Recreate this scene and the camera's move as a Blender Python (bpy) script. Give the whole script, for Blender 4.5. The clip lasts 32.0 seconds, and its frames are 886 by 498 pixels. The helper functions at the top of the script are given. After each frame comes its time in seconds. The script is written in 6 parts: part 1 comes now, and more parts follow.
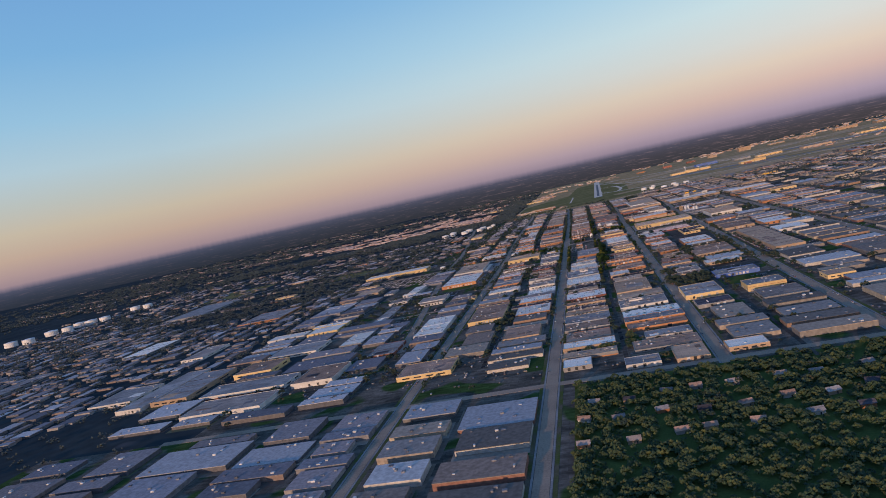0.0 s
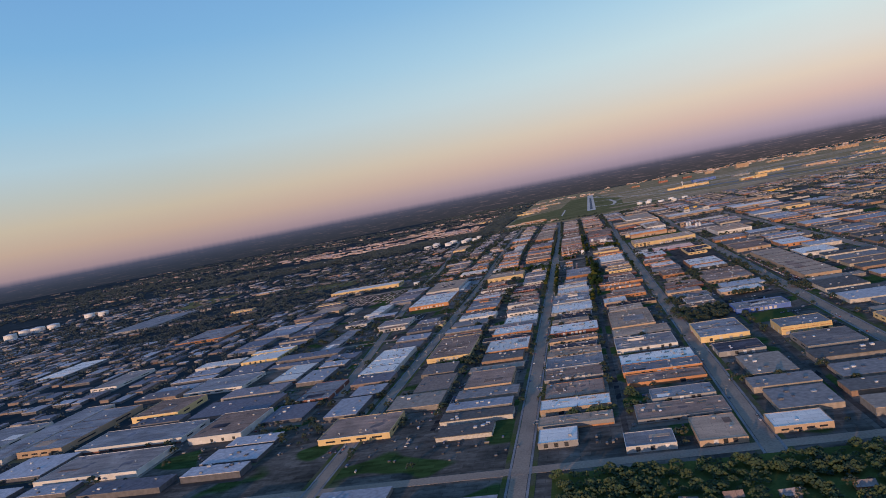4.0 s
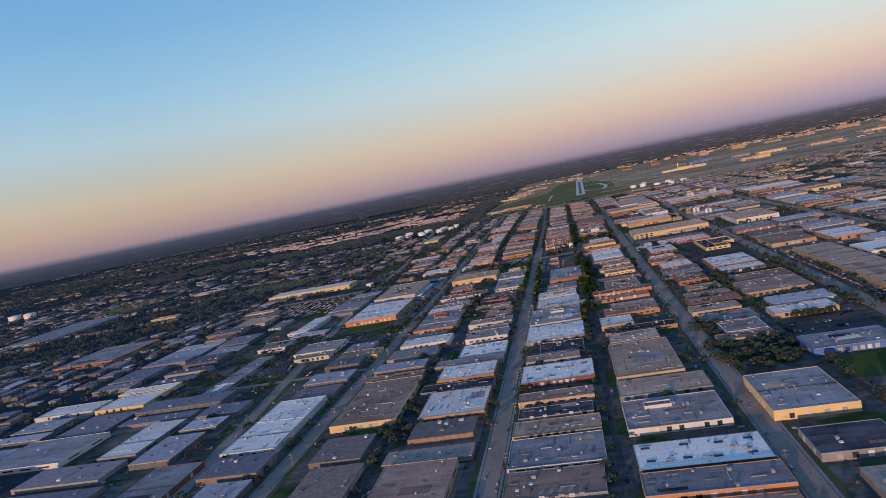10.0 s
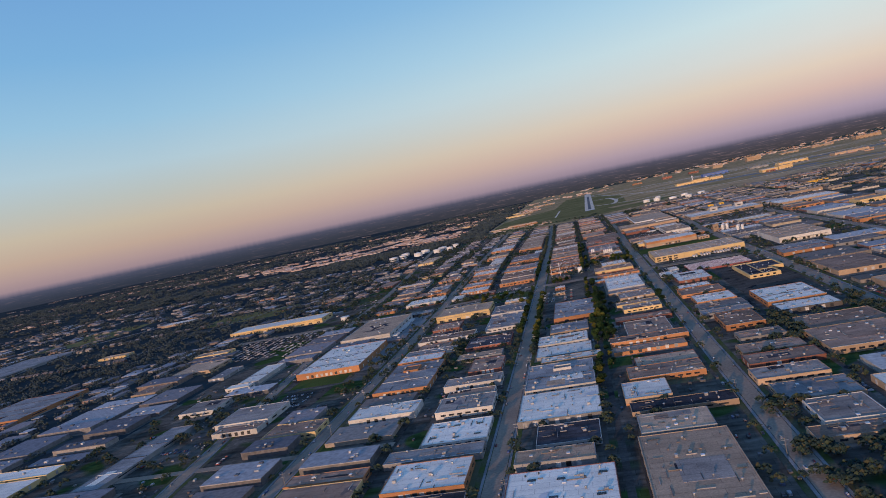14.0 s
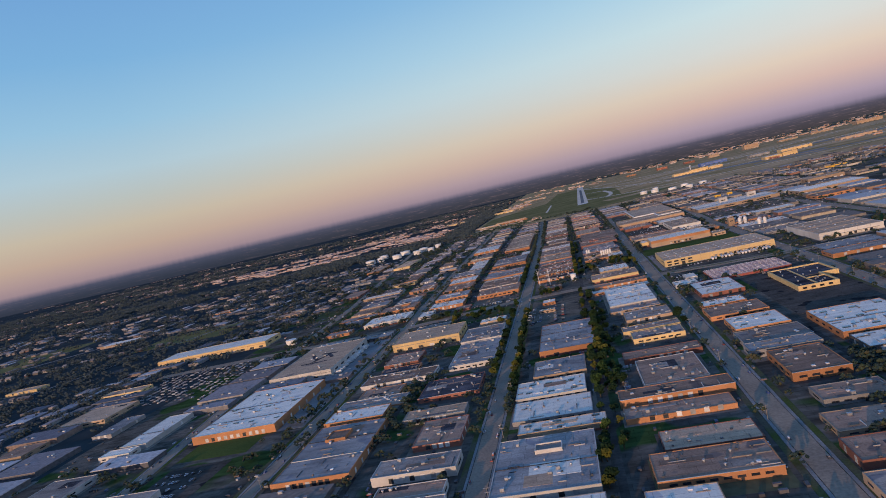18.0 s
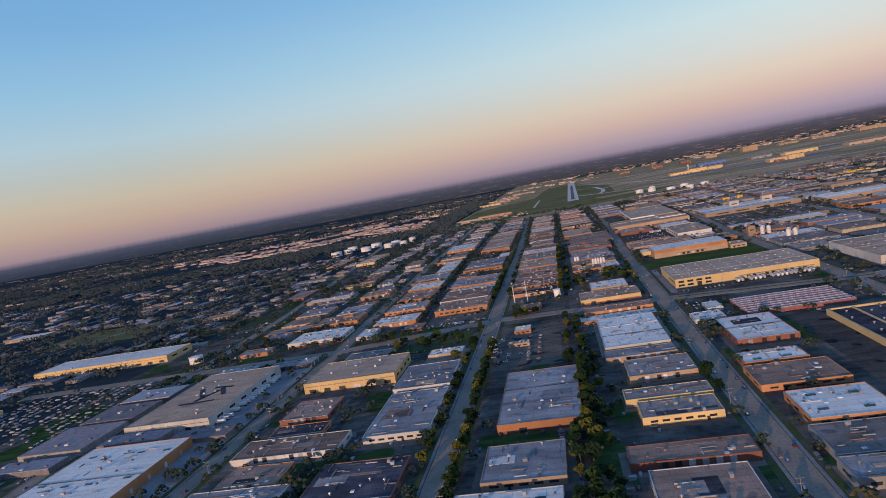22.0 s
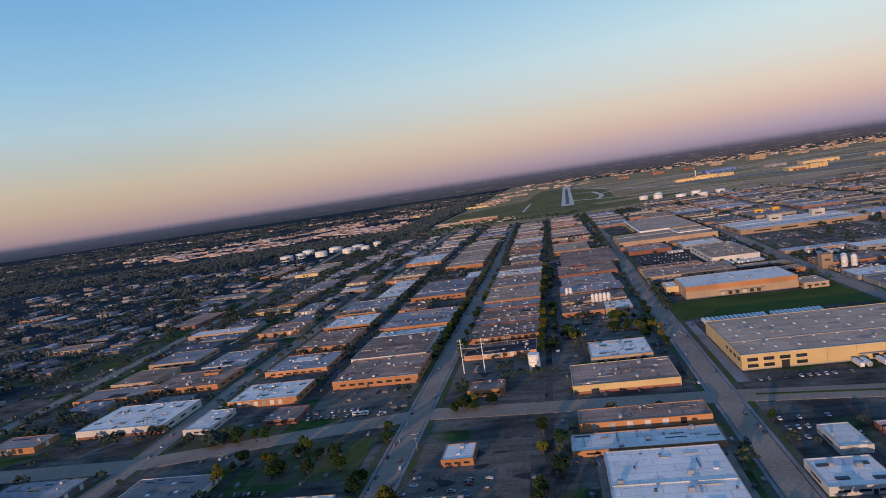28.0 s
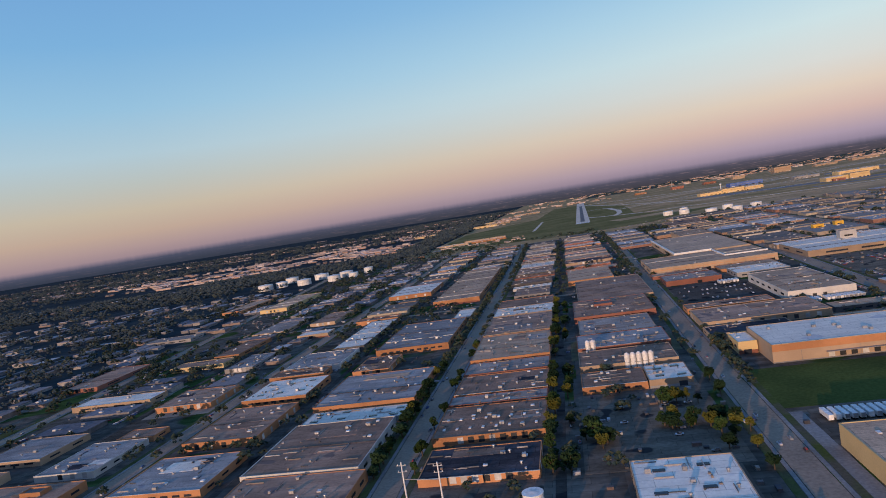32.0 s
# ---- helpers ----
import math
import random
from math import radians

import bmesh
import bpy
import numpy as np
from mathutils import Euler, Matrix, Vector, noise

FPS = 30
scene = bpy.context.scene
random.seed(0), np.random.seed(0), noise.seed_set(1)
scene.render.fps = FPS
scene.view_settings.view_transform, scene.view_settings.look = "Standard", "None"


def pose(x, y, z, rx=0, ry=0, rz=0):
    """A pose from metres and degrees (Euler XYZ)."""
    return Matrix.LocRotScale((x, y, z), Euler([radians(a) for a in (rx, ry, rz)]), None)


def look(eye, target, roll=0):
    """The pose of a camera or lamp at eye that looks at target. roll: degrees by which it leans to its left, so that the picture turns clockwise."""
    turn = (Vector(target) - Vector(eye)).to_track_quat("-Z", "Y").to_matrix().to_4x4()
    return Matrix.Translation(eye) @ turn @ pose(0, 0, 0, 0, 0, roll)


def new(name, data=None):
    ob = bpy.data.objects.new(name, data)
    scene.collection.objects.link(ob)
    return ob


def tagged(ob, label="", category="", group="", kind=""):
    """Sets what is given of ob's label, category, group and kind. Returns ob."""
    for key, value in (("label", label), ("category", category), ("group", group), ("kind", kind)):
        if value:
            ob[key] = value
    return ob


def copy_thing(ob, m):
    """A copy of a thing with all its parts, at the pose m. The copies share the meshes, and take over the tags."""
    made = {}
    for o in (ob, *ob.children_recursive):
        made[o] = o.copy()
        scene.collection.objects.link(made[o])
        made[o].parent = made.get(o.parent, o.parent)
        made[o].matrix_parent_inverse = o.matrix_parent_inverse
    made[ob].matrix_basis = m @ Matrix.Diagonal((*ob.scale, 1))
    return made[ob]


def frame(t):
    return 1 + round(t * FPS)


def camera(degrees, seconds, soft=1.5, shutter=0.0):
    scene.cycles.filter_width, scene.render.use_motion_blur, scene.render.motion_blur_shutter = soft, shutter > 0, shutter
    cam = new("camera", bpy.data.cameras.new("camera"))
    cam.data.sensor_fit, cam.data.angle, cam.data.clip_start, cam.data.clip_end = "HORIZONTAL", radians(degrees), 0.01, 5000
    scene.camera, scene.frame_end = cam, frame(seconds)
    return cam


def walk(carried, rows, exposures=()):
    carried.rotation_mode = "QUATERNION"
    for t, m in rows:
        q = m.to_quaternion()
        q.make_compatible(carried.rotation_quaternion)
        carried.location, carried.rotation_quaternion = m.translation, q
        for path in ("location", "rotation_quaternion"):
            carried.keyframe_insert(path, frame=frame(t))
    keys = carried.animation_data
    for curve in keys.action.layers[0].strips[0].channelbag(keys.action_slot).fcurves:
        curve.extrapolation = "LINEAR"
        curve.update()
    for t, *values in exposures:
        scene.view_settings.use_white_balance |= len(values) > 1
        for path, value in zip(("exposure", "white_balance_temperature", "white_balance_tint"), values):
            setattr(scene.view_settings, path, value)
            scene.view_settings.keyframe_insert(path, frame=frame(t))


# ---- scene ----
# camera: a shallow approach over an industrial district towards a runway
cam = camera(68.0, 32.0, soft=0.95)
ROWS = [
    (0.0, 0.00, 0.00, 147.16, 85.117, 12.516, 11.617),
    (0.5, 0.28, 17.33, 145.84, 85.466, 12.573, 11.686),
    (1.0, 0.55, 34.67, 144.54, 85.865, 12.646, 11.759),
    (1.5, 0.82, 52.02, 143.27, 86.224, 12.691, 11.766),
    (2.0, 1.07, 69.39, 142.02, 86.495, 13.034, 11.641),
    (2.5, 1.32, 86.77, 140.80, 86.671, 13.641, 11.538),
    (3.0, 1.57, 104.17, 139.60, 86.541, 12.903, 11.426),
    (3.5, 1.81, 121.58, 138.42, 86.186, 11.833, 11.253),
    (5.5, 2.74, 191.41, 133.91, 85.241, 9.174, 10.679),
    (6.0, 2.96, 208.91, 132.83, 85.304, 10.022, 10.617),
    (6.5, 3.19, 226.43, 131.76, 85.238, 11.034, 10.619),
    (7.0, 3.41, 243.97, 130.72, 84.929, 11.148, 10.628),
    (7.5, 3.63, 261.54, 129.69, 84.474, 10.870, 10.533),
    (8.0, 3.86, 279.12, 128.67, 84.021, 10.678, 10.381),
    (8.5, 4.08, 296.73, 127.67, 83.897, 11.074, 10.366),
    (9.0, 4.30, 314.36, 126.69, 84.051, 10.966, 10.324),
    (9.5, 4.53, 332.01, 125.71, 84.298, 10.841, 10.212),
    (10.0, 4.76, 349.68, 124.75, 84.417, 11.234, 10.067),
    (10.5, 4.99, 367.38, 123.81, 84.492, 11.393, 10.054),
    (11.0, 5.23, 385.11, 122.87, 84.527, 10.902, 10.037),
    (11.5, 5.47, 402.86, 121.94, 84.652, 10.990, 9.970),
    (12.0, 5.72, 420.63, 121.03, 84.889, 11.608, 10.107),
    (12.5, 5.97, 438.44, 120.12, 85.260, 11.886, 10.334),
    (13.0, 6.23, 456.27, 119.22, 85.610, 12.085, 10.464),
    (13.5, 6.49, 474.12, 118.33, 85.787, 11.903, 10.613),
    (14.0, 6.76, 492.01, 117.45, 86.055, 11.896, 10.819),
    (14.5, 7.04, 509.92, 116.57, 86.421, 12.243, 10.925),
    (16.5, 8.25, 581.88, 113.11, 85.983, 12.423, 10.360),
    (17.0, 8.58, 599.95, 112.25, 85.820, 12.141, 10.219),
    (17.5, 8.92, 618.05, 111.40, 85.743, 12.573, 10.217),
    (18.0, 9.27, 636.18, 110.55, 85.643, 13.169, 10.175),
    (18.5, 9.64, 654.35, 109.69, 85.582, 13.687, 10.231),
    (19.0, 10.01, 672.55, 108.84, 85.557, 13.407, 10.245),
    (19.5, 10.40, 690.78, 107.99, 85.482, 12.496, 10.039),
    (20.0, 10.81, 709.05, 107.13, 85.390, 12.009, 9.880),
    (20.5, 11.23, 727.36, 106.27, 85.246, 11.837, 9.750),
    (21.0, 11.66, 745.70, 105.41, 85.032, 11.570, 9.599),
    (21.5, 12.11, 764.08, 104.55, 84.845, 11.324, 9.459),
    (22.0, 12.58, 782.50, 103.68, 84.577, 10.472, 9.369),
    (22.5, 13.07, 800.95, 102.81, 84.763, 11.402, 9.210),
    (23.0, 13.57, 819.45, 101.93, 85.070, 13.508, 9.135),
    (23.5, 14.09, 837.98, 101.05, 85.187, 13.683, 8.975),
    (24.0, 14.63, 856.56, 100.15, 85.447, 14.378, 8.843),
    (24.5, 15.19, 875.17, 99.25, 85.491, 14.127, 8.880),
    (25.0, 15.77, 893.83, 98.34, 85.059, 12.008, 8.801),
    (25.5, 16.37, 911.92, 97.43, 84.716, 11.449, 8.730),
    (27.5, 18.49, 980.54, 93.65, 84.590, 8.977, 8.857),
    (28.0, 18.90, 997.55, 92.67, 84.491, 8.335, 8.992),
    (28.5, 19.14, 1014.86, 91.69, 84.405, 7.896, 9.056),
    (29.0, 19.40, 1032.22, 90.68, 84.383, 8.242, 8.992),
    (29.5, 19.48, 1050.02, 89.67, 84.547, 9.461, 9.121),
    (30.0, 19.60, 1067.87, 88.63, 84.836, 10.121, 9.369),
    (30.5, 19.73, 1085.82, 87.58, 85.242, 10.800, 9.643),
    (31.0, 19.80, 1103.71, 86.52, 85.874, 11.314, 10.025),
    (31.5, 19.94, 1121.65, 85.43, 86.356, 10.683, 10.253),
    (32.0, 20.12, 1139.65, 84.33, 86.422, 9.224, 10.189),
]
walk(cam, [(t, pose(x, y, z, rx, ry, rz)) for t, x, y, z, rx, ry, rz in ROWS])

# ---- light: low evening sun behind, clear dusk sky ahead ----
SUN_TO = Vector((-0.30, -0.95, 0.112)).normalized()
world = bpy.data.worlds.new("dusk")
scene.world = world
world.use_nodes = True
wn, wl = world.node_tree.nodes, world.node_tree.links
wn.clear()


def srgb(r, g, b):
    def one(c):
        c /= 255.0
        return c / 12.92 if c <= 0.04045 else ((c + 0.055) / 1.055) ** 2.4
    return (one(r), one(g), one(b), 1.0)


def ramp_node(nodes, stops, interp="LINEAR"):
    node = nodes.new("ShaderNodeValToRGB")
    cr = node.color_ramp
    cr.interpolation = interp
    while len(cr.elements) > 1:
        cr.elements.remove(cr.elements[-1])
    cr.elements[0].position, cr.elements[0].color = stops[0]
    for pos_, col in stops[1:]:
        el = cr.elements.new(pos_)
        el.color = col
    return node


coord = wn.new("ShaderNodeTexCoord")
sep = wn.new("ShaderNodeSeparateXYZ")
wl.new(coord.outputs["Generated"], sep.inputs[0])
# height of the sky above the horizon, 0.5 is level
lift = wn.new("ShaderNodeMath")
lift.operation = "MULTIPLY_ADD"
lift.inputs[1].default_value, lift.inputs[2].default_value = 1.0, 0.5
wl.new(sep.outputs["Z"], lift.inputs[0])
# an uneven far skyline of woods and roofs
bump = wn.new("ShaderNodeTexNoise")
bump.inputs["Scale"].default_value, bump.inputs["Detail"].default_value = 170.0, 4
flat = wn.new("ShaderNodeMapping")
flat.inputs["Scale"].default_value = (1, 1, 0.05)
wl.new(coord.outputs["Generated"], flat.inputs["Vector"])
wl.new(flat.outputs[0], bump.inputs["Vector"])
rise = wn.new("ShaderNodeMath")
rise.operation = "MULTIPLY_ADD"
rise.inputs[1].default_value, rise.inputs[2].default_value = -0.0018, 0.5008
wl.new(bump.outputs["Fac"], rise.inputs[0])
wl.new(rise.outputs[0], lift.inputs[2])
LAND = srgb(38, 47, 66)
# Stops just under level pale towards the horizon: haze painted into the far land.
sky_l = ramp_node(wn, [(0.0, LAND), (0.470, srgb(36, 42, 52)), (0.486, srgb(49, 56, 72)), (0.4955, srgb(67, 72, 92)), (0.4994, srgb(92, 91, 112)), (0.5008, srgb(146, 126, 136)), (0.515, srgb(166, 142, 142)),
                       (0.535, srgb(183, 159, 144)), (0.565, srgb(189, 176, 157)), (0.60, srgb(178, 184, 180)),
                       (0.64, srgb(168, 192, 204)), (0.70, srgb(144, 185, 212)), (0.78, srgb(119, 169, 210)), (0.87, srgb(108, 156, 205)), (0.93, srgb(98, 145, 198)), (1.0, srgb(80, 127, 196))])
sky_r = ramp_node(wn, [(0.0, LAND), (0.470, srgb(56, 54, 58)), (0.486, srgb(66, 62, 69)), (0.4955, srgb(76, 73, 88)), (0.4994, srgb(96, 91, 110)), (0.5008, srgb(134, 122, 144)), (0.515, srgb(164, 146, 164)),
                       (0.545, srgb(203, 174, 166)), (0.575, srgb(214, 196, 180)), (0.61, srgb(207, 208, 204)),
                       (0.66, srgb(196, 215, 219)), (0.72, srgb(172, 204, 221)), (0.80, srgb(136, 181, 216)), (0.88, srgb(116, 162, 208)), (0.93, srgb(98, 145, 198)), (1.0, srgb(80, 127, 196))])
side = wn.new("ShaderNodeMapRange")
side.inputs["From Min"].default_value, side.inputs["From Max"].default_value = -0.55, 0.35
wl.new(sep.outputs["X"], side.inputs["Value"])
for rnode in (sky_l, sky_r):
    wl.new(lift.outputs[0], rnode.inputs[0])
blend = wn.new("ShaderNodeMixRGB")
wl.new(side.outputs[0], blend.inputs[0])
wl.new(sky_l.outputs[0], blend.inputs[1])
wl.new(sky_r.outputs[0], blend.inputs[2])
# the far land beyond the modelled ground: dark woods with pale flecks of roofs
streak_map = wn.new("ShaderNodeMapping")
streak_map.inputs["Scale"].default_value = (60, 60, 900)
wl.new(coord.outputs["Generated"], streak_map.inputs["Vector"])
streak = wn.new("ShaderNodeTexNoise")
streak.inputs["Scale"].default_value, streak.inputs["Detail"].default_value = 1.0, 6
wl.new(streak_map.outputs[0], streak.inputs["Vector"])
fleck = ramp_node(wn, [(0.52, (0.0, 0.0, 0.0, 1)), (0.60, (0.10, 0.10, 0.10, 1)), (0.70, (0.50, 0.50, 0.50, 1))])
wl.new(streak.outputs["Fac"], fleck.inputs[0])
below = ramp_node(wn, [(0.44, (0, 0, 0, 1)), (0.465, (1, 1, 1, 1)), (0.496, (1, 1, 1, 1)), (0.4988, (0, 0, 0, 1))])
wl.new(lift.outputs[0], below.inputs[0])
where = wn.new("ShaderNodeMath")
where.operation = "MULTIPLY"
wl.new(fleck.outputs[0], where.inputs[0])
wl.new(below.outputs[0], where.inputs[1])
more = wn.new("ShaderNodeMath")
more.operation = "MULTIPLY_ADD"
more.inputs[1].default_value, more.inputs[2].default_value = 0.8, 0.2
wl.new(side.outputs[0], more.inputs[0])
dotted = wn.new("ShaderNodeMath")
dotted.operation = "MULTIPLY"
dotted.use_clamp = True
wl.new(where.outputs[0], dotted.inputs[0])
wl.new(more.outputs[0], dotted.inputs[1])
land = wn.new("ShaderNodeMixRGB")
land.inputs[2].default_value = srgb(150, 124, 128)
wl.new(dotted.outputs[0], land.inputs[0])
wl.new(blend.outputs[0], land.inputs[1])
# the glow of the sunset, behind the flight
west = ramp_node(wn, [(0.0, LAND), (0.498, LAND), (0.503, (0.95, 0.52, 0.28, 1)), (0.56, (0.71, 0.53, 0.39, 1)), (0.66, (0.45, 0.46, 0.47, 1)), (0.80, (0.27, 0.335, 0.46, 1)), (1.0, srgb(80, 127, 196))])
wl.new(lift.outputs[0], west.inputs[0])
dusk = wn.new("ShaderNodeMapRange")
dusk.interpolation_type = "SMOOTHSTEP"
dusk.inputs["From Min"].default_value, dusk.inputs["From Max"].default_value = 0.15, -0.75
wl.new(sep.outputs["Y"], dusk.inputs["Value"])
glow = wn.new("ShaderNodeMixRGB")
wl.new(dusk.outputs[0], glow.inputs[0])
wl.new(land.outputs[0], glow.inputs[1])
wl.new(west.outputs[0], glow.inputs[2])
nish = wn.new("ShaderNodeTexSky")
nish.sky_type, nish.sun_disc = "NISHITA", False
nish.sun_elevation, nish.sun_rotation = math.asin(SUN_TO.z), math.atan2(SUN_TO.x, SUN_TO.y)
nbg = wn.new("ShaderNodeBackground")
nbg.inputs["Strength"].default_value = 0.002
wl.new(nish.outputs[0], nbg.inputs["Color"])
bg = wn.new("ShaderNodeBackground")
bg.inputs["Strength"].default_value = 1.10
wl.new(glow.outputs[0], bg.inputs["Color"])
addw = wn.new("ShaderNodeAddShader")
wout = wn.new("ShaderNodeOutputWorld")
wl.new(bg.outputs[0], addw.inputs[0])
wl.new(nbg.outputs[0], addw.inputs[1])
wl.new(addw.outputs[0], wout.inputs[0])

sun = new("sun", bpy.data.lights.new("sun", "SUN"))
sun.data.energy, sun.data.angle, sun.data.color = 3.4, radians(0.6), (1.0, 0.66, 0.455)
sun.matrix_world = look(SUN_TO * 500, (0, 0, 0))

# ---- materials ----


def mat(name, col, col2=None, rough=0.85, big=0.02, small=0.6, amount=0.35, metal=0.0, bump=0.0, jitter=0.0, spots=None, grain=0.2, sheets=0.0):
    """A weathered surface: a broad stain, a fine grain, an own shade for each object."""
    m = bpy.data.materials.new(name)
    m.use_nodes = True
    n, l = m.node_tree.nodes, m.node_tree.links
    bsdf = n["Principled BSDF"]
    geo = n.new("ShaderNodeNewGeometry")
    col2 = col2 or tuple(c * (1 - amount) for c in col)
    nb, ns = n.new("ShaderNodeTexNoise"), n.new("ShaderNodeTexNoise")
    for node, s, det in ((nb, big, 3), (ns, small, 2)):
        node.inputs["Scale"].default_value, node.inputs["Detail"].default_value = s, det
        l.new(geo.outputs["Position"], node.inputs["Vector"])
    rb = ramp_node(n, [(0.36, (*col2, 1)), (0.62, (*col, 1))])
    l.new(nb.outputs["Fac"], rb.inputs[0])
    rs = ramp_node(n, [(0.3, (1 - grain,) * 3 + (1,)), (0.7, (1 + grain * 0.6,) * 3 + (1,))])
    l.new(ns.outputs["Fac"], rs.inputs[0])
    mul = n.new("ShaderNodeMixRGB")
    mul.blend_type, mul.inputs[0].default_value = "MULTIPLY", 1.0
    l.new(rb.outputs[0], mul.inputs[1])
    l.new(rs.outputs[0], mul.inputs[2])
    last = mul.outputs[0]
    if spots:
        sp = n.new("ShaderNodeTexNoise")
        sp.inputs["Scale"].default_value, sp.inputs["Detail"].default_value = spots[1], 1
        l.new(geo.outputs["Position"], sp.inputs["Vector"])
        sr = ramp_node(n, [(spots[2], (0, 0, 0, 1)), (spots[2] + 0.04, (1, 1, 1, 1))])
        l.new(sp.outputs["Fac"], sr.inputs[0])
        smix = n.new("ShaderNodeMixRGB")
        l.new(sr.outputs[0], smix.inputs[0])
        l.new(last, smix.inputs[1])
        smix.inputs[2].default_value = (*spots[0], 1)
        last = smix.outputs[0]
    if sheets:
        # laid strips and mended sheets, each with its own age, and drag marks along them
        br = n.new("ShaderNodeTexBrick")
        for key, val in (("Scale", 1.0), ("Mortar Size", 0.10), ("Brick Width", 11.0), ("Row Height", 4.3), ("Bias", 0.1)):
            br.inputs[key].default_value = val
        br.inputs["Color1"].default_value = (1 - sheets, 1 - sheets, 1 - sheets, 1)
        br.inputs["Color2"].default_value = (1 + sheets * 0.7, 1 + sheets * 0.65, 1 + sheets * 0.6, 1)
        br.inputs["Mortar"].default_value = (0.62, 0.61, 0.61, 1)
        l.new(geo.outputs["Position"], br.inputs["Vector"])
        mp, dn = n.new("ShaderNodeMapping"), n.new("ShaderNodeTexNoise")
        mp.inputs["Scale"].default_value = (0.07, 0.22, 0.3)
        l.new(geo.outputs["Position"], mp.inputs["Vector"])
        l.new(mp.outputs[0], dn.inputs["Vector"])
        dn.inputs["Scale"].default_value, dn.inputs["Detail"].default_value = 1.0, 3
        lo = 1 - min(2.0 * sheets, 0.34)
        dr = ramp_node(n, [(0.34, (lo, lo, lo, 1)), (0.52, (1, 1, 1, 1)), (0.68, (1 + 0.8 * sheets,) * 3 + (1,))])
        l.new(dn.outputs["Fac"], dr.inputs[0])
        for sock in (br.outputs["Color"], dr.outputs[0]):
            mm = n.new("ShaderNodeMixRGB")
            mm.blend_type, mm.inputs[0].default_value = "MULTIPLY", 1.0
            l.new(last, mm.inputs[1])
            l.new(sock, mm.inputs[2])
            last = mm.outputs[0]
    if jitter:
        info, hsv, rng = n.new("ShaderNodeObjectInfo"), n.new("ShaderNodeHueSaturation"), n.new("ShaderNodeMapRange")
        rng.inputs["To Min"].default_value, rng.inputs["To Max"].default_value = 1 - jitter, 1 + jitter
        l.new(info.outputs["Random"], rng.inputs["Value"])
        l.new(rng.outputs[0], hsv.inputs["Value"])
        l.new(last, hsv.inputs["Color"])
        last = hsv.outputs[0]
    l.new(last, bsdf.inputs["Base Color"])
    if bump:
        b = n.new("ShaderNodeBump")
        b.inputs["Strength"].default_value, b.inputs["Distance"].default_value = bump, 0.2
        l.new(ns.outputs["Fac"], b.inputs["Height"])
        l.new(b.outputs[0], bsdf.inputs["Normal"])
    bsdf.inputs["Roughness"].default_value, bsdf.inputs["Metallic"].default_value = rough, metal
    bsdf.inputs["Specular IOR Level"].default_value = 0.25
    return m


def island(name, cols, rough=0.85, grain=0.5):
    """For joined pieces: a shade of its own for every piece."""
    m = bpy.data.materials.new(name)
    m.use_nodes = True
    n, l = m.node_tree.nodes, m.node_tree.links
    bsdf = n["Principled BSDF"]
    geo = n.new("ShaderNodeNewGeometry")
    rp = ramp_node(n, [(i / len(cols), (*c, 1)) for i, c in enumerate(cols)], "CONSTANT")
    l.new(geo.outputs["Random Per Island"], rp.inputs[0])
    ns = n.new("ShaderNodeTexNoise")
    ns.inputs["Scale"].default_value, ns.inputs["Detail"].default_value = grain, 2
    l.new(geo.outputs["Position"], ns.inputs["Vector"])
    rs = ramp_node(n, [(0.3, (0.75, 0.75, 0.75, 1)), (0.7, (1.15, 1.15, 1.15, 1))])
    l.new(ns.outputs["Fac"], rs.inputs[0])
    mul = n.new("ShaderNodeMixRGB")
    mul.blend_type, mul.inputs[0].default_value = "MULTIPLY", 1.0
    l.new(rp.outputs[0], mul.inputs[1])
    l.new(rs.outputs[0], mul.inputs[2])
    l.new(mul.outputs[0], bsdf.inputs["Base Color"])
    bsdf.inputs["Roughness"].default_value = rough
    bsdf.inputs["Specular IOR Level"].default_value = 0.2
    return m


ROOF = {
    "w": mat("white_membrane_roof", (0.90, 0.81, 0.675), (0.79, 0.71, 0.60), big=0.03, small=1.2, jitter=0.12, spots=((0.60, 0.57, 0.55), 0.09, 0.68), grain=0.1, sheets=0.05),
    "g": mat("grey_gravel_roof", (0.38, 0.315, 0.265), (0.275, 0.23, 0.20), big=0.05, small=1.5, jitter=0.22, spots=((0.20, 0.18, 0.18), 0.10, 0.66), sheets=0.10),
    "t": mat("tan_gravel_roof", (0.61, 0.41, 0.27), (0.50, 0.34, 0.23), big=0.035, small=1.5, jitter=0.15, spots=((0.34, 0.25, 0.20), 0.07, 0.68), sheets=0.08),
    "b": mat("brown_gravel_roof", (0.43, 0.275, 0.195), (0.30, 0.20, 0.145), big=0.05, small=1.5, jitter=0.25, spots=((0.20, 0.15, 0.13), 0.10, 0.66), sheets=0.10),
    "l": mat("blue_grey_roof", (0.37, 0.345, 0.32), (0.26, 0.245, 0.235), big=0.05, small=1.3, jitter=0.18, spots=((0.24, 0.24, 0.26), 0.10, 0.66), sheets=0.10),
    "d": mat("dark_tar_roof", (0.11, 0.10, 0.108), (0.06, 0.058, 0.064), big=0.06, small=1.4, jitter=0.3, sheets=0.2),
}
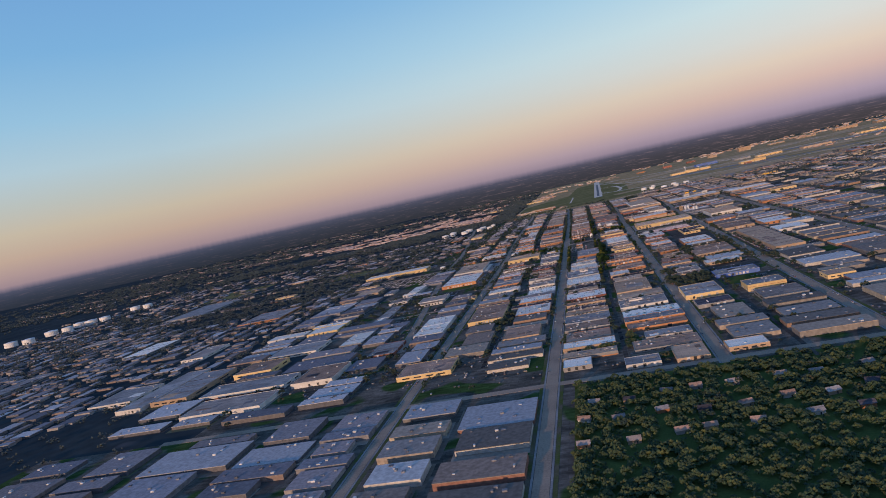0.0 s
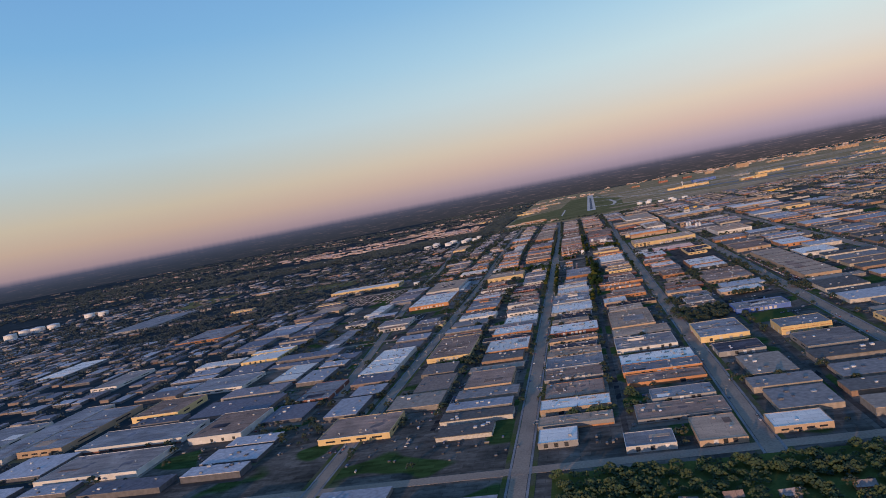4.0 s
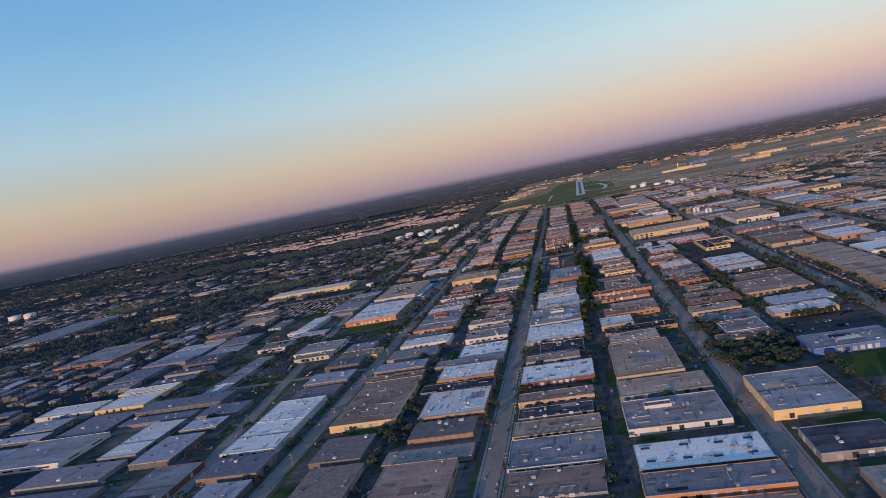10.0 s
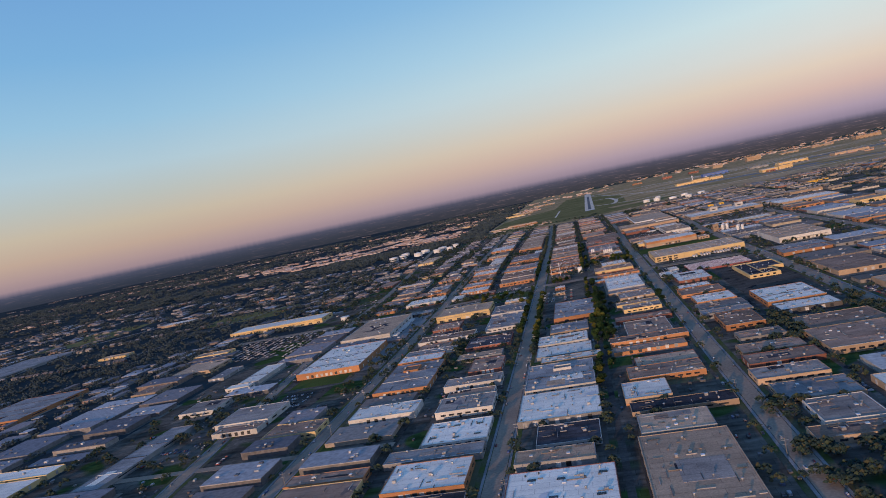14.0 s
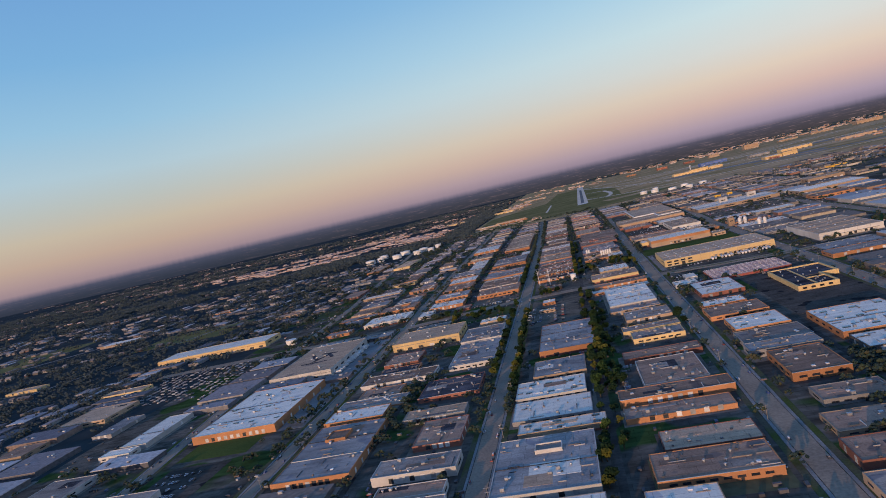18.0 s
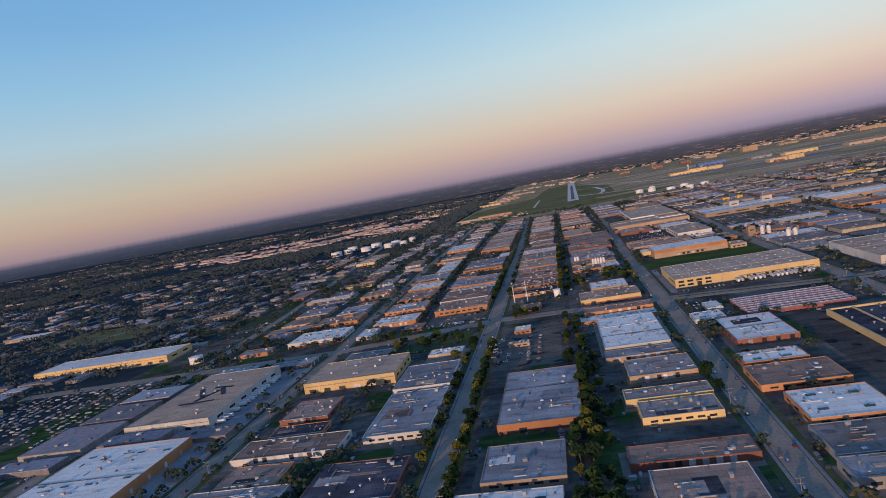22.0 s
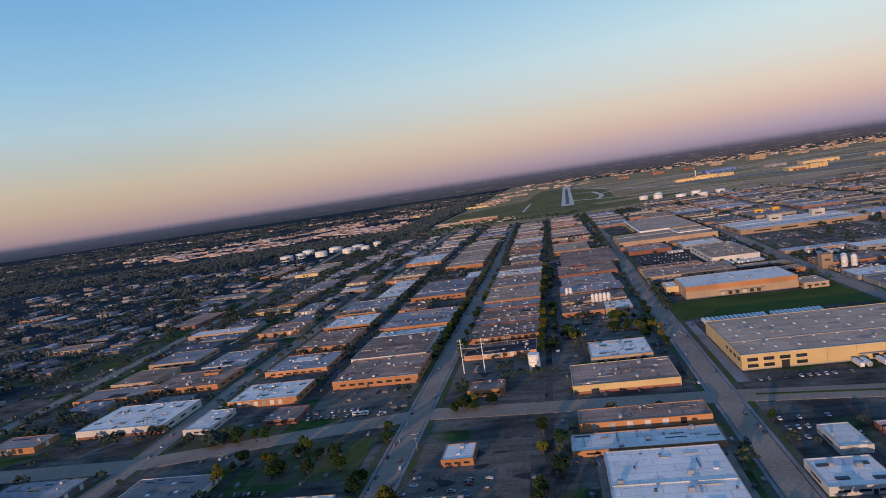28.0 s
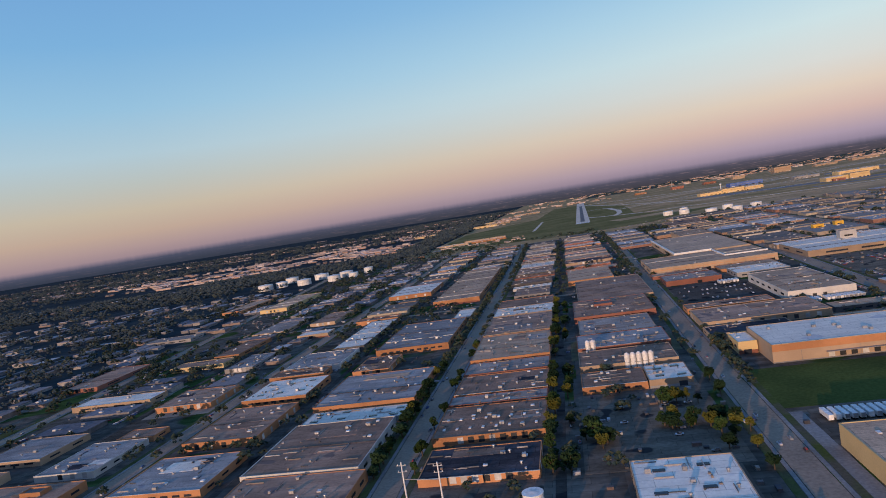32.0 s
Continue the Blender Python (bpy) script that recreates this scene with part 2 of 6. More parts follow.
WALL = {
    "t": mat("tan_masonry", (0.42, 0.30, 0.20), big=0.08, small=2.0, amount=0.2, grain=0.07, jitter=0.2),
    "o": mat("orange_brick", (0.46, 0.215, 0.10), big=0.08, small=2.2, amount=0.25, grain=0.07, jitter=0.22),
    "y": mat("cream_panel_wall", (0.66, 0.48, 0.23), big=0.08, small=2.0, amount=0.15, grain=0.07, jitter=0.1),
    "w": mat("white_painted_block", (0.58, 0.55, 0.50), big=0.08, small=2.0, amount=0.22, grain=0.07, jitter=0.15),
    "g": mat("grey_concrete_wall", (0.27, 0.26, 0.25), big=0.08, small=2.0, amount=0.25, grain=0.07, jitter=0.2),
    "r": mat("red_brick", (0.28, 0.115, 0.08), big=0.08, small=2.4, amount=0.25, grain=0.07, jitter=0.2),
    "d": mat("dark_metal_wall", (0.11, 0.10, 0.095), big=0.08, small=2.0, amount=0.25, grain=0.07, jitter=0.2),
    "l": mat("blue_metal_wall", (0.10, 0.17, 0.42), big=0.08, small=2.0, amount=0.2, grain=0.07, jitter=0.1),
}
ROOFWORD = {"w": "white membrane", "g": "grey gravel", "t": "tan gravel", "b": "brown gravel", "l": "blue-grey", "d": "dark tar"}
WALLWORD = {"t": "tan masonry", "o": "orange brick", "y": "cream panel", "w": "white block", "g": "grey concrete", "r": "red brick",
            "d": "dark metal", "l": "blue metal"}
ASPHALT = mat("asphalt", (0.118, 0.102, 0.086), (0.072, 0.064, 0.055), big=0.03, small=0.7, spots=((0.03, 0.03, 0.032), 0.08, 0.62), sheets=0.12)
ROADM = mat("worn_road", (0.37, 0.277, 0.2), (0.295, 0.223, 0.163), big=0.05, small=0.9)
GREYLOT = mat("grey_car_park", (0.20, 0.165, 0.125), (0.145, 0.122, 0.095), big=0.04, small=0.8, spots=((0.05, 0.048, 0.047), 0.1, 0.62), sheets=0.12)
VERGEM = mat("patchy_verge", (0.085, 0.105, 0.032), (0.12, 0.105, 0.075), big=0.07, small=0.9)
LOTM = mat("lot_surface", (0.168, 0.146, 0.118), (0.072, 0.068, 0.057), big=0.035, small=0.35, spots=((0.05, 0.085, 0.028), 0.024, 0.56), sheets=0.2)
PAVE = mat("pavement_concrete", (0.30, 0.28, 0.26), big=0.05, small=1.0, amount=0.3)
GRASS = mat("grass", (0.098, 0.120, 0.034), (0.062, 0.084, 0.026), big=0.03, small=0.8)
FIELD = mat("airfield_grass", (0.52, 0.33, 0.17), (0.30, 0.22, 0.10), big=0.012, small=0.1)
# Lightened towards slate: haze over the far ground is in this colour.
GROUND = mat("open_ground", (0.050, 0.060, 0.060), (0.034, 0.044, 0.048), big=0.006, small=0.06, spots=((0.085, 0.085, 0.085), 0.016, 0.66))
GRASS_FIELD = mat("green_airfield_grass", (0.25, 0.20, 0.085), (0.17, 0.15, 0.06), big=0.014, small=0.1)
FIELD_DRY = mat("dry_airfield_grass", (0.62, 0.40, 0.22), (0.42, 0.28, 0.15), big=0.008, small=0.1)
CONCRETE = mat("runway_concrete", (0.78, 0.63, 0.48), big=0.02, small=0.3, amount=0.2)
RUBBER = mat("rubber_marked_concrete", (0.15, 0.14, 0.14), (0.09, 0.085, 0.09), big=0.03, small=0.4)
WHITE = mat("white_paint", (0.78, 0.76, 0.72), amount=0.12, big=0.1, small=1.0, rough=0.6)
TANKM = mat("white_tank_steel", (0.74, 0.72, 0.68), amount=0.12, big=0.1, small=1.0, rough=0.5, jitter=0.08)
STEEL = mat("galvanised_steel", (0.42, 0.42, 0.43), amount=0.3, big=0.3, small=2.0, rough=0.45, metal=0.6, jitter=0.15)
DARK = mat("dark_opening", (0.035, 0.036, 0.04), amount=0.3, rough=0.5, jitter=0.3)
DOORM = mat("dock_door", (0.52, 0.50, 0.47), amount=0.2, rough=0.6, jitter=0.45)
GLASS = mat("dark_window_glass", (0.03, 0.035, 0.045), amount=0.2, rough=0.12, jitter=0.3)
SKYL = mat("skylight_plastic", (0.62, 0.62, 0.63), amount=0.12, rough=0.35, jitter=0.15)
YELLOW = mat("yellow_sheet", (0.72, 0.42, 0.06), amount=0.15)
REDROOF = mat("red_sheet_roof", (0.36, 0.10, 0.085), amount=0.25, big=0.1, small=1.5, jitter=0.15)
BARK = mat("bark", (0.09, 0.065, 0.045), amount=0.3, small=4.0)
LEAF = [mat("leaf_green", (0.040, 0.066, 0.020), (0.022, 0.040, 0.014), big=0.5, small=2.5, jitter=0.35),
        mat("leaf_dark", (0.024, 0.044, 0.020), (0.014, 0.027, 0.013), big=0.5, small=2.5, jitter=0.3),
        mat("leaf_yellow", (0.120, 0.112, 0.022), (0.070, 0.072, 0.018), big=0.5, small=2.5, jitter=0.25)]
# The bluish lift of these greens stands in for haze over the trees.
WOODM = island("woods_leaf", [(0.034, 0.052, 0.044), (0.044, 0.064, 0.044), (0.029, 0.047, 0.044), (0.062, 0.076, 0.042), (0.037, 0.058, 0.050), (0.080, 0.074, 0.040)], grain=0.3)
# Paler, bluer leaf: distance haze is mixed into the base colours.
HAZEWOOD = island("far_woods_leaf", [(0.068, 0.086, 0.085), (0.076, 0.096, 0.086), (0.061, 0.077, 0.080), (0.086, 0.100, 0.082), (0.068, 0.086, 0.090)], grain=0.3)
# Western roofs and walls: blue haze on that side is mixed into the tones.
COOLROOF = island("cool_roofs", [(0.31, 0.295, 0.305), (0.23, 0.225, 0.24), (0.41, 0.385, 0.375), (0.165, 0.16, 0.17), (0.34, 0.285, 0.27), (0.275, 0.245, 0.24), (0.52, 0.49, 0.475), (0.21, 0.195, 0.205), (0.25, 0.21, 0.195)], grain=0.4)
COOLWALL = island("cool_walls", [(0.20, 0.19, 0.19), (0.14, 0.13, 0.13), (0.30, 0.28, 0.26), (0.11, 0.11, 0.12), (0.24, 0.18, 0.15)], grain=0.4)
SHOPROOF = island("shop_roofs", [(0.40, 0.36, 0.35), (0.30, 0.25, 0.235), (0.62, 0.58, 0.56), (0.24, 0.205, 0.2), (0.36, 0.28, 0.25)], grain=0.4)
SHOPWALL = island("shop_walls", [(0.50, 0.36, 0.28), (0.56, 0.47, 0.42), (0.42, 0.26, 0.18), (0.26, 0.22, 0.20), (0.3, 0.2, 0.15)], grain=0.4)
PADM = island("yard_pads", [(0.12, 0.102, 0.082), (0.20, 0.17, 0.13), (0.08, 0.07, 0.058), (0.16, 0.13, 0.095), (0.25, 0.21, 0.16), (0.095, 0.098, 0.05), (0.06, 0.054, 0.046)], grain=0.25)
PARKM = island("park_leaf", [(0.058, 0.086, 0.034), (0.044, 0.068, 0.034), (0.088, 0.100, 0.034), (0.058, 0.080, 0.036), (0.036, 0.058, 0.032)], grain=0.3)
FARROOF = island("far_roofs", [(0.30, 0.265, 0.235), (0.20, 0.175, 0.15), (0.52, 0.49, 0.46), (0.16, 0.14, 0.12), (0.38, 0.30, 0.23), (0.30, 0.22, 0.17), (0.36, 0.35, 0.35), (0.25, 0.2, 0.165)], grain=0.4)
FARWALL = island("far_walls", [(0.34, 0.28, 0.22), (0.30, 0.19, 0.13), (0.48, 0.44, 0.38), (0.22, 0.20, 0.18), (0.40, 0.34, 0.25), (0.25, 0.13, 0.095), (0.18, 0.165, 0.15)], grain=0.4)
HOUSEROOF = island("house_roofs", [(0.16, 0.14, 0.13), (0.125, 0.115, 0.113), (0.19, 0.155, 0.135), (0.135, 0.125, 0.123), (0.27, 0.25, 0.23)], grain=0.5)
HOUSEWALL = island("house_walls", [(0.2, 0.17, 0.145), (0.15, 0.10, 0.08), (0.3, 0.27, 0.24), (0.13, 0.115, 0.105)], grain=0.5)
CARM = mat("car_paint", (0.42, 0.42, 0.44), amount=0.05, rough=0.3, jitter=0.9)
DUCT = island("roof_ducts", [(0.16, 0.15, 0.15), (0.34, 0.31, 0.29), (0.08, 0.078, 0.08), (0.5, 0.46, 0.43), (0.22, 0.17, 0.14)], rough=0.7)
TYRE = mat("tyre", (0.02, 0.02, 0.02), amount=0.2)

for m_ in (*ROOF.values(), GREYLOT, FARROOF, COOLROOF, HAZEWOOD, VERGEM, FIELD, FIELD_DRY, CONCRETE, PAVE, GRASS_FIELD, GRASS, GROUND, LOTM, ASPHALT, ROADM, WOODM, *LEAF):
    m_.node_tree.nodes["Principled BSDF"].inputs["Specular IOR Level"].default_value = 0.0
    m_.node_tree.nodes["Principled BSDF"].inputs["Roughness"].default_value = 1.0

# ---- mesh helpers ----


def mesh_of(name, verts, faces, m=None):
    me = bpy.data.meshes.new(name)
    me.from_pydata(verts, [], faces)
    if m:
        me.materials.append(m)
    return me


def put(name, me, m=None, parent=None, loc=(0, 0, 0), scale=(1, 1, 1), rz=0.0, label=""):
    ob = new(name, me)
    if m:
        if not me.materials:
            me.materials.append(m)
        elif me.materials[0] != m:
            ob.material_slots[0].link = "OBJECT"
            ob.material_slots[0].material = m
    ob.parent = parent
    ob.location, ob.scale, ob.rotation_euler = loc, scale, (0, 0, rz)
    if label:
        tagged(ob, label)
    return ob


def holder(name, loc, rz=0.0):
    ob = new(name)
    ob.location, ob.rotation_euler = loc, (0, 0, rz)
    ob.empty_display_size = 0.5
    return ob


def box_vf(x0, y0, z0, x1, y1, z1, n=0):
    v = [(x0, y0, z0), (x1, y0, z0), (x1, y1, z0), (x0, y1, z0), (x0, y0, z1), (x1, y0, z1), (x1, y1, z1), (x0, y1, z1)]
    f = [(0, 3, 2, 1), (4, 5, 6, 7), (0, 1, 5, 4), (1, 2, 6, 5), (2, 3, 7, 6), (3, 0, 4, 7)]
    return v, [tuple(i + n for i in q) for q in f]


def boxes_mesh(name, boxes, m=None):
    v, f = [], []
    for b in boxes:
        bv, bf = box_vf(*b, n=len(v))
        v += bv
        f += bf
    return mesh_of(name, v, f, m)


def shell_mesh(w, d, h, t=0.3, par=0.22):
    """Four walls with thickness and a parapet."""
    a, b = w / 2, d / 2
    o = [(-a, -b), (a, -b), (a, b), (-a, b)]
    i = [(-a + t, -b + t), (a - t, -b + t), (a - t, b - t), (-a + t, b - t)]
    v = [(*p, 0) for p in o] + [(*p, h) for p in o] + [(*p, h) for p in i] + [(*p, h - par - 0.3) for p in i]
    f = []
    for k in range(4):
        j = (k + 1) % 4
        f += [(k, j, 4 + j, 4 + k), (4 + k, 4 + j, 8 + j, 8 + k), (8 + k, 8 + j, 12 + j, 12 + k)]
    return mesh_of("shell", v, f)


def strip_mesh(name, pts, width, z0, z1, m):
    """A slab of constant width along a line of plan points."""
    v, f = [], []
    for k, p in enumerate(pts):
        a, b = Vector(pts[max(k - 1, 0)]), Vector(pts[min(k + 1, len(pts) - 1)])
        s = (b - a).normalized()
        q = Vector((s.y, -s.x)) * width / 2
        c = Vector(p)
        for e in (c - q, c + q):
            v += [(e.x, e.y, z0), (e.x, e.y, z1)]
        if k:
            n = 4 * (k - 1)
            f += [(n + 1, n + 3, n + 7, n + 5), (n, n + 1, n + 5, n + 4), (n + 3, n + 2, n + 6, n + 7)]
    return mesh_of(name, v, f, m)


UNIT = boxes_mesh("unit", [(-0.5, -0.5, 0, 0.5, 0.5, 1)])
UNIT.materials.append(STEEL)


def bevelled(name, w, d, h, r, m):
    bm = bmesh.new()
    bmesh.ops.create_cube(bm, size=1.0, matrix=Matrix.Translation((0, 0, h / 2)) @ Matrix.Diagonal((w, d, h, 1)))
    bmesh.ops.bevel(bm, geom=bm.edges[:], offset=r, segments=1, affect="EDGES")
    me = bpy.data.meshes.new(name)
    bm.to_mesh(me)
    bm.free()
    me.materials.append(m)
    return me


def lathe(name, rings, m, n=24):
    """A turned solid from (radius, height) rings."""
    v, f = [], []
    for r, z in rings:
        v += [(r * math.cos(2 * math.pi * k / n), r * math.sin(2 * math.pi * k / n), z) for k in range(n)]
    for q in range(len(rings) - 1):
        for k in range(n):
            j = (k + 1) % n
            f.append((q * n + k, q * n + j, (q + 1) * n + j, (q + 1) * n + k))
    f.append(tuple(range((len(rings) - 1) * n, len(rings) * n)))
    return mesh_of(name, v, f, m)

# ---- ground, streets, airfield ----
ground = put("ground", mesh_of("ground", [(-6500, -900, 0), (6500, -900, 0), (6500, 7000, 0), (-6500, 7000, 0)], [(0, 1, 2, 3)], GROUND))
tagged(ground, "flat open ground with dark scrub reaching the horizon", "ground", kind="structure")


def sheet(name, x0, y0, x1, y1, z, m, label, category="ground"):
    ob = put(name, boxes_mesh(name, [(x0, y0, -0.2, x1, y1, z)], m))
    return tagged(ob, label, category, kind="structure")


sheet("yard_ground", -335, 60, 440, 2390, 0.03, LOTM, "worn asphalt and gravel yards of the industrial district")
sheet("yard_ground_east", 440, 470, 2160, 2266, 0.026, LOTM, "worn asphalt and gravel yards of the farther district")
sheet("yard_ground_west", -480, 60, -335, 446, 0.026, LOTM, "worn asphalt and gravel yards of the farther district")
sheet("airfield", -260, 2268, 2600, 6400, 0.05, FIELD, "wide green mown airfield grass")
WEDGE = [(-250, 2640), (-240, 2400), (40, 2330), (170, 2360), (330, 2560), (180, 2700), (210, 3250), (120, 4100), (-18, 4050), (-64, 3200), (-148, 3100), (-245, 2916)]
wedge = put("airfield_west", mesh_of("airfield_west", [(x, y, 0.058) for x, y in WEDGE], [tuple(range(len(WEDGE)))], GRASS_FIELD))
tagged(wedge, "green mown grass beside the runway", "grass", kind="structure")
sheet("far_district", 150, 5120, 4200, 6980, 0.062, LOTM, "brown built-up land beyond the airfield")
sheet("truck_apron", -186, 985, -164, 1196, 0.072, PAVE, "pale concrete truck apron beside a tan-roofed warehouse", "pavement")
sheet("south_park", -30, 230, 190, 442, 0.06, GRASS, "green tree-dotted park beside the first warehouses")
sheet("lawn", 79, 1370, 186, 1417, 0.06, GRASS, "green lawn in front of a white-roofed warehouse")
sheet("lawn", -232, 958, -188, 984, 0.06, GRASS, "dark green lawn before a white-roofed warehouse")
sheet("lawn", 118, 1112, 142, 1150, 0.06, GRASS, "green lawn beside dark parking")
sheet("lawn", 116, 672, 152, 704, 0.06, GRASS, "green lawn beside a blue-walled building")
sheet("lawn", -98, 1200, -58, 1236, 0.06, VERGEM, "patchy grass yard beside the cross road")
sheet("car_park", 187, 806, 199, 996, 0.07, ASPHALT, "asphalt car park along a long tan warehouse")
sheet("car_park", 200, 1562, 306, 1692, 0.07, GREYLOT, "wide grey asphalt yard with rows of cars")
sheet("car_park", -101, 1262, -53, 1306, 0.066, GREYLOT, "grey yard with parked vehicles at the crossing")
sheet("lawn", -146, 1234, -104, 1264, 0.062, VERGEM, "patchy lawn with trees at the crossing")
sheet("field", -1022, 1520, -870, 1700, 0.05, GRASS_FIELD, "green open field among woods and sheds", "field")
sheet("field", -620, 1440, -470, 1540, 0.05, GRASS_FIELD, "green open field among woods and sheds", "field")
sheet("car_park", 124, 1035, 178, 1160, 0.07, ASPHALT, "dark freshly laid asphalt car park")
sheet("car_park", -228, 905, -192, 950, 0.07, ASPHALT, "dark asphalt car park full of cars")
sheet("car_park", 118, 735, 165, 785, 0.07, ASPHALT, "dark asphalt car park with rows of cars")
sheet("car_park", 86, 1556, 136, 1640, 0.07, ASPHALT, "dark asphalt truck yard")
sheet("car_park", -38, 1290, 3, 1338, 0.066, GREYLOT, "grey yard below a tall power line frame")
sheet("car_park", 15, 1331, 63, 1405, 0.068, GREYLOT, "grey yard with trees between two warehouses")
sheet("pavement", 78.4, 1262, 86.4, 1366, 0.068, PAVE, "pale concrete apron beside the depot", "pavement")
sheet("field", -372, 1378, -290, 1450, 0.05, VERGEM, "rough mown open lot beside the street", "field")
sheet("car_park", -42, 1130, 2, 1225, 0.07, GREYLOT, "grey asphalt car park beside the avenue")

STREETS = [
    ("road_avenue", [(-46, 60), (-46, 1500), (-48, 1950), (-55, 2270)], 8.4),
    ("road_east", [(70, 442), (71, 900), (75, 1500), (80, 1800), (85, 2270)], 8.0),
    ("road_far_east", [(174, 380), (180, 800), (187, 1190), (190, 1540), (205, 1850), (222, 2380)], 7.6),
    ("road_west", [(-157, 60), (-157, 1000), (-158, 1240), (-163, 1330), (-165, 1470), (-169, 1573), (-172, 1860), (-175, 2270)], 6.6),
    ("road_far_west", [(-205, 620), (-247, 978), (-272, 1200), (-278, 1330), (-286, 1460), (-302, 1611), (-360, 2100), (-410, 2500)], 6.0),
    ("road_back_east", [(305, 60), (312, 2380)], 8.0),
    ("lane_middle", [(8, 450), (8, 2300)], 3.2),
    ("lane_west", [(-106, 520), (-106, 1250), (-109, 1300), (-114, 1475), (-117, 1640), (-118, 1750), (-115, 1960), (-108, 2300)], 3.0),
    ("lane_far_west", [(-213, 1385), (-216, 1480), (-220, 1590), (-229, 1810), (-240, 2200)], 3.0),
    ("lane_east", [(120, 430), (119, 1030)], 3.0),
]
for name, pts, wd in STREETS:
    ob = put(name, strip_mesh(name, pts, wd, -0.1, 0.10, ROADM if wd > 5 else ASPHALT))
    tagged(ob, "worn pale grey asphalt street between warehouses", "road", kind="structure")
    if wd > 5:
        for sgn in (-1, 1):
            off = [(x + sgn * (wd / 2 + 0.9), y) for x, y in pts]
            ob = put("pavement", strip_mesh("pavement", off, 1.2, -0.1, 0.17, PAVE))
            tagged(ob, "narrow concrete pavement with a kerb", "pavement", kind="structure")
            off = [(x + sgn * (wd / 2 + 2.9), y) for x, y in pts]
            ob = put("verge", strip_mesh("verge", off, 2.4, -0.1, 0.12, VERGEM))
            tagged(ob, "mown grass verge along the street", "verge", kind="structure")
CROSS = [("road_cross", [(-420, 1222), (-160, 1226), (-46, 1256), (72, 1248), (190, 1232), (520, 1215)], 13.0),
         ("road_cross_south", [(-360, 446), (190, 452), (440, 455)], 8.0),
         ("road_cross_mid", [(-290, 812), (-157, 812), (-106, 812)], 6.0),
         ("road_cross_north", [(-240, 1662), (-46, 1668), (14, 1668), (76, 1690)], 6.0),
         ]
for name, pts, wd in CROSS:
    ob = put(name, strip_mesh(name, pts, wd, -0.1, 0.13, ROADM))
    tagged(ob, "wide worn asphalt cross road", "road", kind="structure")
median = put("trim_median", strip_mesh("median", [(84, 1247), (190, 1232), (500, 1216)], 1.6, -0.1, 0.22, GRASS))
tagged(median, "grass median strip in the cross road", "median", kind="structure")

# runway and taxiways, a little skew to the streets
RX, RY, RA = 59.0, 2640.0, radians(-1.5)


def along(u, v):
    return (RX + u * math.cos(RA) - v * math.sin(RA), RY + u * math.sin(RA) + v * math.cos(RA))


